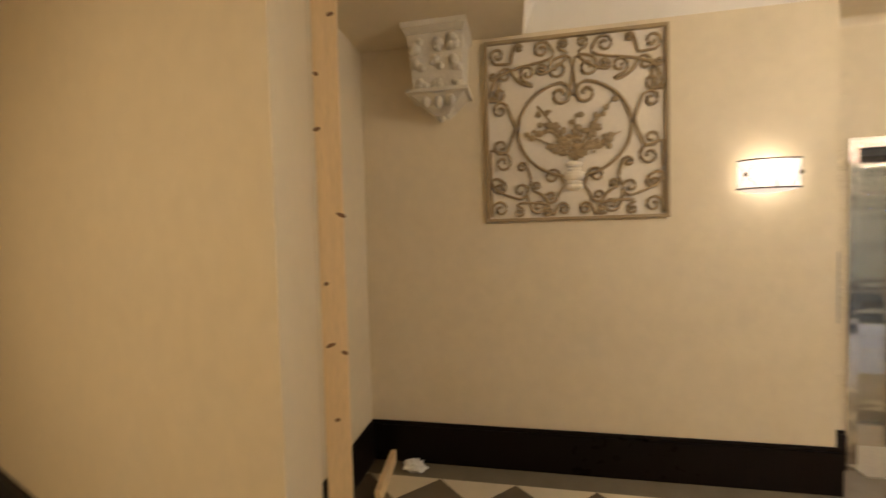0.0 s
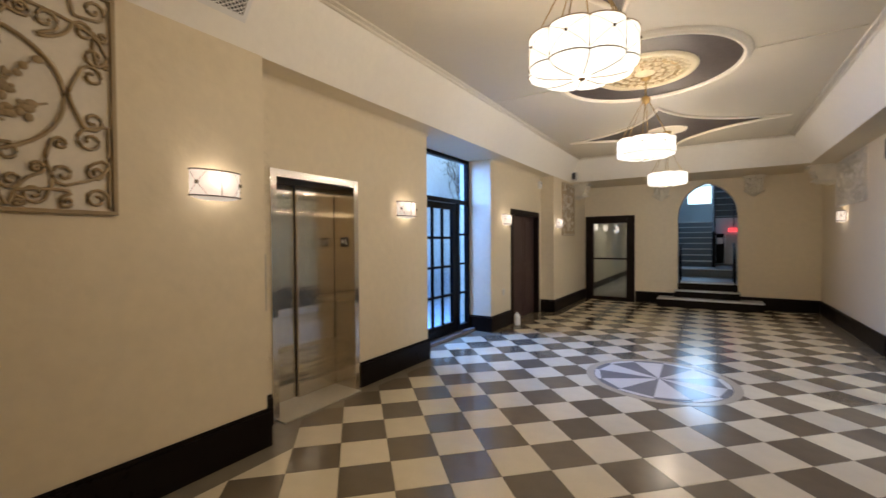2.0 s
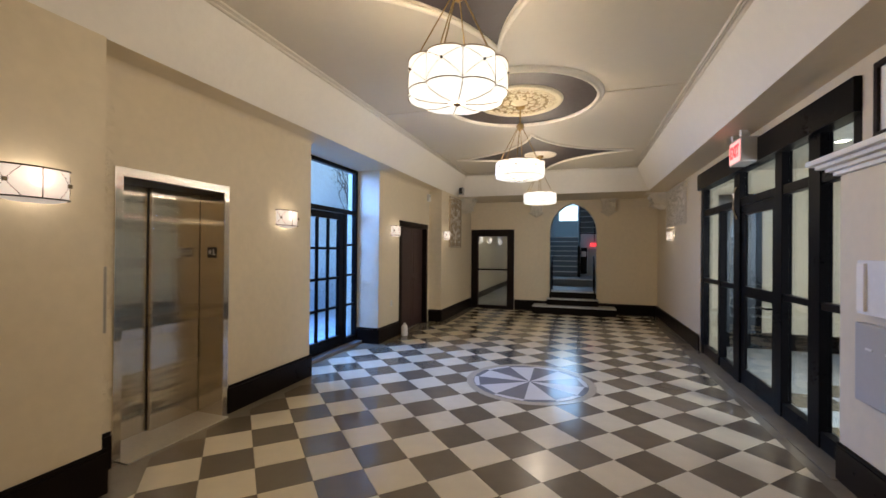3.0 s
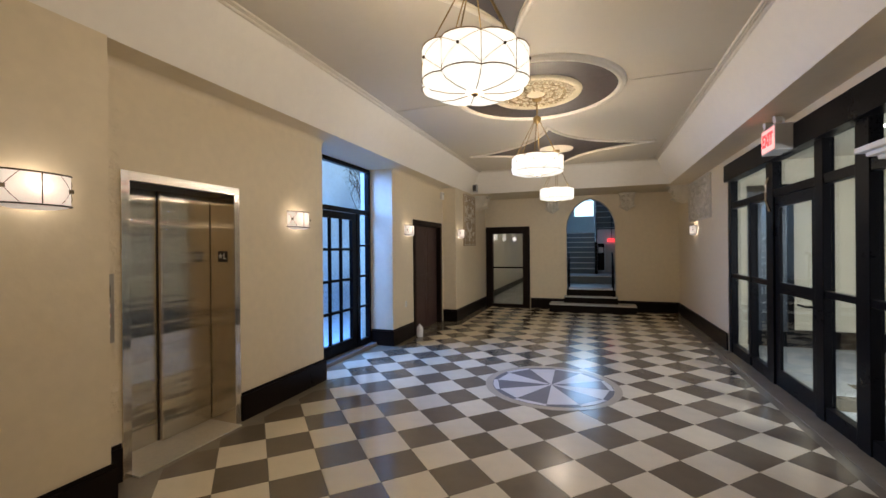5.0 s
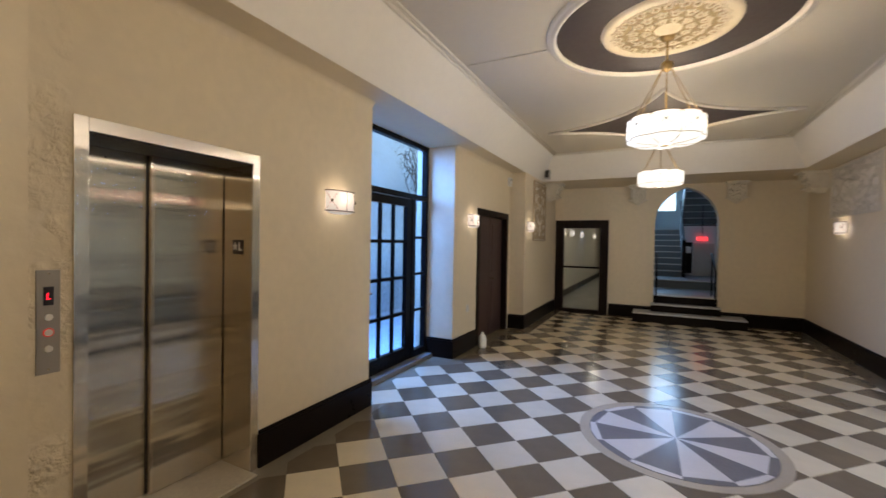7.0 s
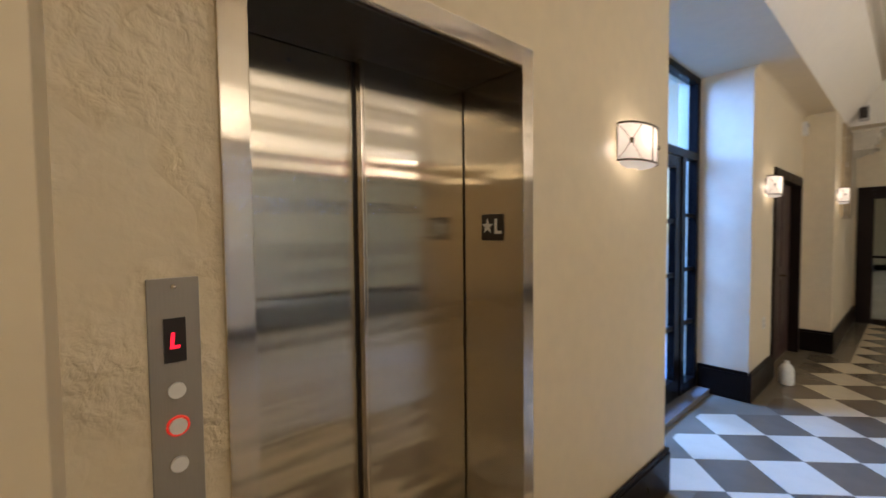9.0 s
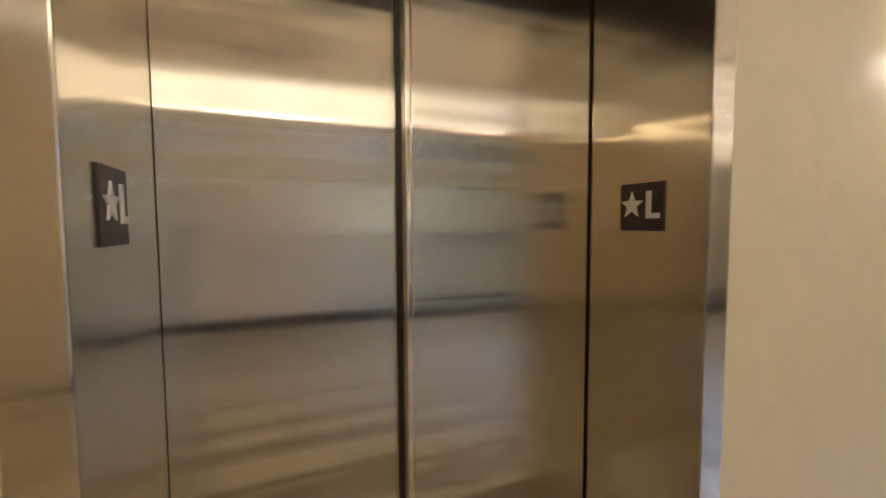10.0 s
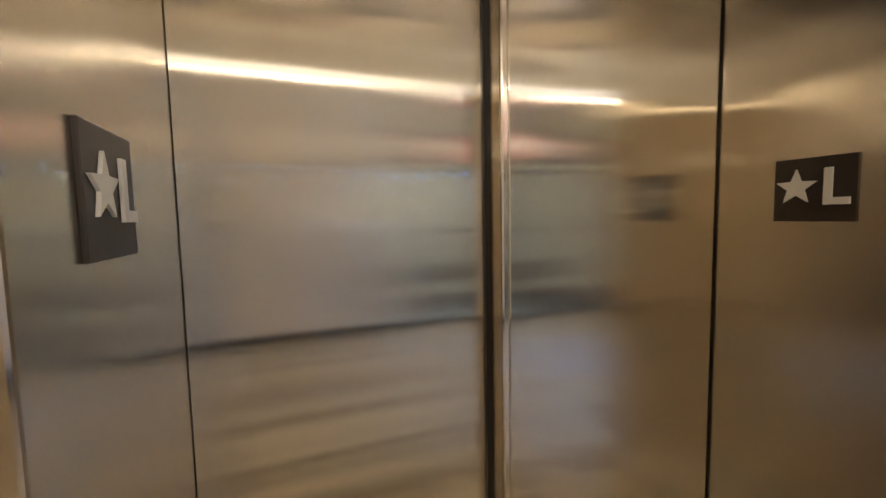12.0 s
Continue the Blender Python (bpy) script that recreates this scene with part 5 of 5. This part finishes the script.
for x0, x1, z0, z1 in ((2.36, 2.42, 0, 2.6), (3.06, 3.14, 0, 2.6), (2.42, 3.06, 2.5, 2.6), (2.42, 3.06, 0, 0.25)):
    part("frame_bar", B(x0, x1, 8.44, 8.5, z0, z1), M_BLACKMET, ods)
part("panel", B(2.42, 3.06, 8.46, 8.5, 0.25, 2.5), material("dark_blue_door_paint", (0.018, 0.026, 0.034), 0.35, spread=0.2), ods, "dark blue-grey door panel")

# ---- boxed-out wall by the entrance, with meters ----
structure("wall_boxed_out", B(2.0, XR, 1.2, 3.94, 0, 2.16), M_WALL, "beige boxed-out lower wall near the entrance")
skirting("baseboard_boxed_out", [(2.0 - T, 2.0, 1.2, 3.94)])
led = thing("cornice", (1.95, 2.6, 2.16), "white moulded cornice ledge over the boxed-out wall", "moulding", kind="structure")
for d, z0, z1 in ((0.03, 2.16, 2.19), (0.06, 2.19, 2.22), (0.10, 2.22, 2.25), (0.14, 2.25, 2.29)):
    part("moulding", B(2.0 - d, XR, 1.2, 3.94 + d * 1.2, z0, z1, bevel=0.008), M_COVE, led)
eb = thing("electrical_box", (2.0, 3.35, 1.5), "grey painted electrical box with raised cover", "electrical box", "electrical boxes")
part("case", B(1.93, 2.0, 3.2, 3.62, 1.22, 1.56, bevel=0.006), M_WHITE, eb)
part("cover", B(1.91, 1.93, 3.52, 3.59, 1.24, 1.54, bevel=0.004), M_COVE, eb)
eb2 = thing("electrical_box", (2.0, 3.35, 0.8), "large grey electrical panel with slots", "electrical box", "electrical boxes")
part("case", B(1.94, 2.0, 3.2, 3.66, 0.66, 1.16, bevel=0.008), M_GREYBOX, eb2)
for y in (3.34, 3.52):
    part("slot", B(1.936, 1.945, y - 0.03, y + 0.03, 1.0, 1.012), M_WHITE, eb2)
pf = thing("picture_frame", (2.08, 3.35, 2.4), "dark framed notice hanging above the ledge", "picture frame")
for y0, y1, z0, z1 in ((3.0, 3.74, 2.36, 2.40), (3.0, 3.74, 2.82, 2.86), (3.70, 3.74, 2.40, 2.82), (3.0, 3.04, 2.40, 2.82)):
    part("frame_bar", B(2.07, XR, y0, y1, z0, z1, bevel=0.004), M_ESPRESSO, pf)
part("sheet", B(2.09, XR - 0.002, 3.04, 3.70, 2.40, 2.82), M_COVE, pf, "pale printed sheet")
for k in range(6):
    part("text_bar", B(2.087, 2.0895, 3.1, 3.62 - 0.05 * (k % 3), 2.46 + 0.055 * k, 2.475 + 0.055 * k), M_GREYBOX, pf)

# ---- floor medallion ----
SC, SR, RAYZERO = (-0.33, 5.39), 0.77, radians(-89)
star = thing("floor_medallion", (SC[0], SC[1], 0), "round stone floor medallion with white and grey star rays", "floor inlay")
part("ring", ring_disc(SC, SR - 0.085, SR, 0.0005, 0.0036, n=64), M_RINGTAN, star, "tan stone ring")
RIN = SR - 0.085
part("ground_disc", ring_disc(SC, 0.001, RIN, 0.0005, 0.0026, n=64), M_SLATE, star, "grey stone disc")
for k in range(12):
    a0, a1 = RAYZERO + k * math.pi / 6, RAYZERO + (k + 1) * math.pi / 6
    R = RIN * 0.93
    bm = bmesh.new()
    pts = [(SC[0], SC[1]), (SC[0] + R * math.cos(a0), SC[1] + R * math.sin(a0)), (SC[0] + R * math.cos(a1), SC[1] + R * math.sin(a1))]
    solid(bm, [(px, py, 0.003) for px, py in pts], (0, 0, 0.0012))
    part("ray", bm, M_SLATE if k % 2 else M_MARBLE, star, "grey stone ray" if k % 2 else "white marble ray")
for k in range(6):
    a0, a1 = RAYZERO + (2 * k + 1) * math.pi / 6, RAYZERO + (2 * k + 2) * math.pi / 6
    bm = bmesh.new()
    pts = [(SC[0] + q * math.cos(b), SC[1] + q * math.sin(b)) for q, b in ((RIN * 0.93, a0), (RIN * 0.995, a0), (RIN * 0.995, (a0 + a1) / 2), (RIN * 0.995, a1), (RIN * 0.93, a1))]
    solid(bm, [(px, py, 0.0028) for px, py in pts], (0, 0, 0.001))
    part("rim_piece", bm, M_MARBLE, star, "white marble rim piece")

# ---- raw timber and clutter by the pier ----
post = thing("timber_board", (-1.70, -0.60, 0), "raw knotty pine board standing on end by the wall", "board")
u = Vector((-0.30, 0.954, 0)).normalized()
v = Vector((u.y, -u.x, 0))
c0 = Vector((-1.70, -0.640, 0))
bm = bmesh.new()
pl = [c0 - u * 0.060, c0 + u * 0.060, c0 + u * 0.060 - v * 0.035, c0 - u * 0.060 - v * 0.035]
prism(bm, [(p.x, p.y) for p in pl], 0, SOFFIT)
bmesh.ops.bevel(bm, geom=bm.edges[:], offset=0.003, segments=1, affect="EDGES")
part("board", bm, M_PINE, post)
for k, (off, z) in enumerate(((-0.045, 2.42), (-0.05, 2.16), (0.05, 1.75), (-0.03, 1.42), (0.045, 1.08), (-0.02, 1.12), (0.0, 0.75), (0.03, 2.7))):
    p = c0 + u * off + v * 0.0005
    bm = bmesh.new()
    ball(bm, (0, 0, 0), 0.013, 1.0 + 0.5 * (k % 3), 0.12, 0.75, n=10)
    ob = part("knot", bm, M_KNOT, post, "dark knot", smooth=True)
    ob.matrix_world = Matrix.Translation((p.x, p.y, z)) @ Matrix.Rotation(math.atan2(u.y, u.x), 4, "Z") @ Matrix.Rotation(0.4 * (-1) ** k, 4, "Y")
lum = thing("timber_offcut", (-2.42, -0.66, 0), "raw pine offcut standing on edge on the floor by the skirting", "board")
lum_part = part("board", box(bmesh.new(), -0.24, 0.24, -0.02, 0.02, 0.0, 0.092, bevel=0.003), M_PINE, lum)
lum_part.matrix_world = Matrix.Translation((-2.42, -0.655, 0.001)) @ Matrix.Rotation(radians(6), 4, "Z")
bag = thing("crumpled_bag", (-2.58, -0.50, 0), "crumpled white plastic scrap on the floor", "litter")
bm = bmesh.new()
bmesh.ops.create_icosphere(bm, subdivisions=3, radius=0.09)
for vv in bm.verts:
    vv.co *= 0.7 + 0.6 * noise.noise(vv.co * 22)
    vv.co.z = max(0, vv.co.z * 0.6 + 0.03)
bmesh.ops.translate(bm, vec=(-2.58, -0.50, 0), verts=bm.verts[:])
part("scrap", bm, M_BAG, bag)


# the lit fixture of the entry bay
fx = thing("ceiling_light", (0.75, -1.7, SOFFIT), "lit round opal flush ceiling light over the entry", "ceiling light")
part("diffuser", lathe(bmesh.new(), [(0.001, SOFFIT - 0.12), (0.28, SOFFIT - 0.11), (0.40, SOFFIT - 0.07), (0.43, SOFFIT - 0.02)], (0.75, -1.7, 0), n=36), M_ENTRYLIGHT, fx, smooth=True)
part("rim", lathe(bmesh.new(), [(0.425, SOFFIT - 0.03), (0.45, SOFFIT - 0.025), (0.45, SOFFIT)], (0.75, -1.7, 0), n=36), M_BRONZE, fx, smooth=True)

# ---- checker tiles, last ----


def tile_mesh(name, pts, mat):
    bm = bmesh.new()
    top = [bm.verts.new((x * 0.992, y * 0.992, 0.0)) for x, y in pts]
    low = [bm.verts.new((x, y, -0.004)) for x, y in pts]
    bot = [bm.verts.new((x, y, -0.012)) for x, y in pts]
    n = len(pts)
    bm.faces.new(top)
    for a, b in ((top, low), (low, bot)):
        for i in range(n):
            bm.faces.new((a[i], b[i], b[(i + 1) % n], a[(i + 1) % n]))
    return mesh(name, bm, mat)


H = STEP - 0.0012
FULL = [(H, 0), (0, H), (-H, 0), (0, -H)]
def cut_west(left):
    """A diamond whose western tip is cut off at the distance left from its centre."""
    return [(H, 0), (0, H), (-left, H - left), (-left, left - H), (0, -H)]


SHAPES = {"full": FULL, "cut": cut_west(0.115), "ecut": [(-x, y) for x, y in cut_west(0.105)][::-1], "etip": [(-H, 0), (-0.145, 0.145 - H), (-0.145, H - 0.145)], "sill": cut_west(0.205), "w": [(H, 0), (0, H), (0, -H)], "s": [(H, 0), (0, H), (-H, 0)], "n": [(H, 0), (-H, 0), (0, -H)]}
TILES = {(k, c): tile_mesh("tile", pts, M_TILE_L if c else M_TILE_D) for k, pts in SHAPES.items() for c in (0, 1)}
spots = []
for i in range(-1, 20):
    for j in range(-22, 33):
        yc = TYO + j * STEP
        recess, bay = YE0 + 0.1 < yc < YE1 - 0.1, W0 + 0.2 < yc < W1 - 0.2
        if (i + j) % 2 == 0 or (i == 0 and not recess) or (i == -1 and not bay):
            continue
        k = "sill" if i == -1 else ("full" if bay else "cut") if i == 0 else "w" if i == 1 and not recess else "ecut" if i == 18 else "etip" if i == 19 else "s" if j == -22 else "n" if j == 32 else "full"
        spots.append((i, j, k))
spots.sort(key=lambda s: abs(TYO + s[1] * STEP - 4.2))
rest = {0: bmesh.new(), 1: bmesh.new()}
for num, (i, j, k) in enumerate(spots):
    x, y, c = TXO + i * STEP, TYO + j * STEP, i % 2
    if num < 300:
        t = new("tile", TILES[(k, c)])
        t.parent = fl
        t.location = (x, y, 0)
    else:
        bm = rest[c]
        v = [bm.verts.new((x + a, y + b, 0)) for a, b in SHAPES[k]]
        bm.faces.new(v)
        w = [bm.verts.new((x + a * 1.004, y + b * 1.004, -0.011)) for a, b in SHAPES[k]]
        for q in range(len(v)):
            bm.faces.new((v[q], w[q], w[(q + 1) % len(v)], v[(q + 1) % len(v)]))
for c, bm in rest.items():
    tagged(part("far_tiles", bm, M_TILE_L if c else M_TILE_D, fl), kind="stuff")
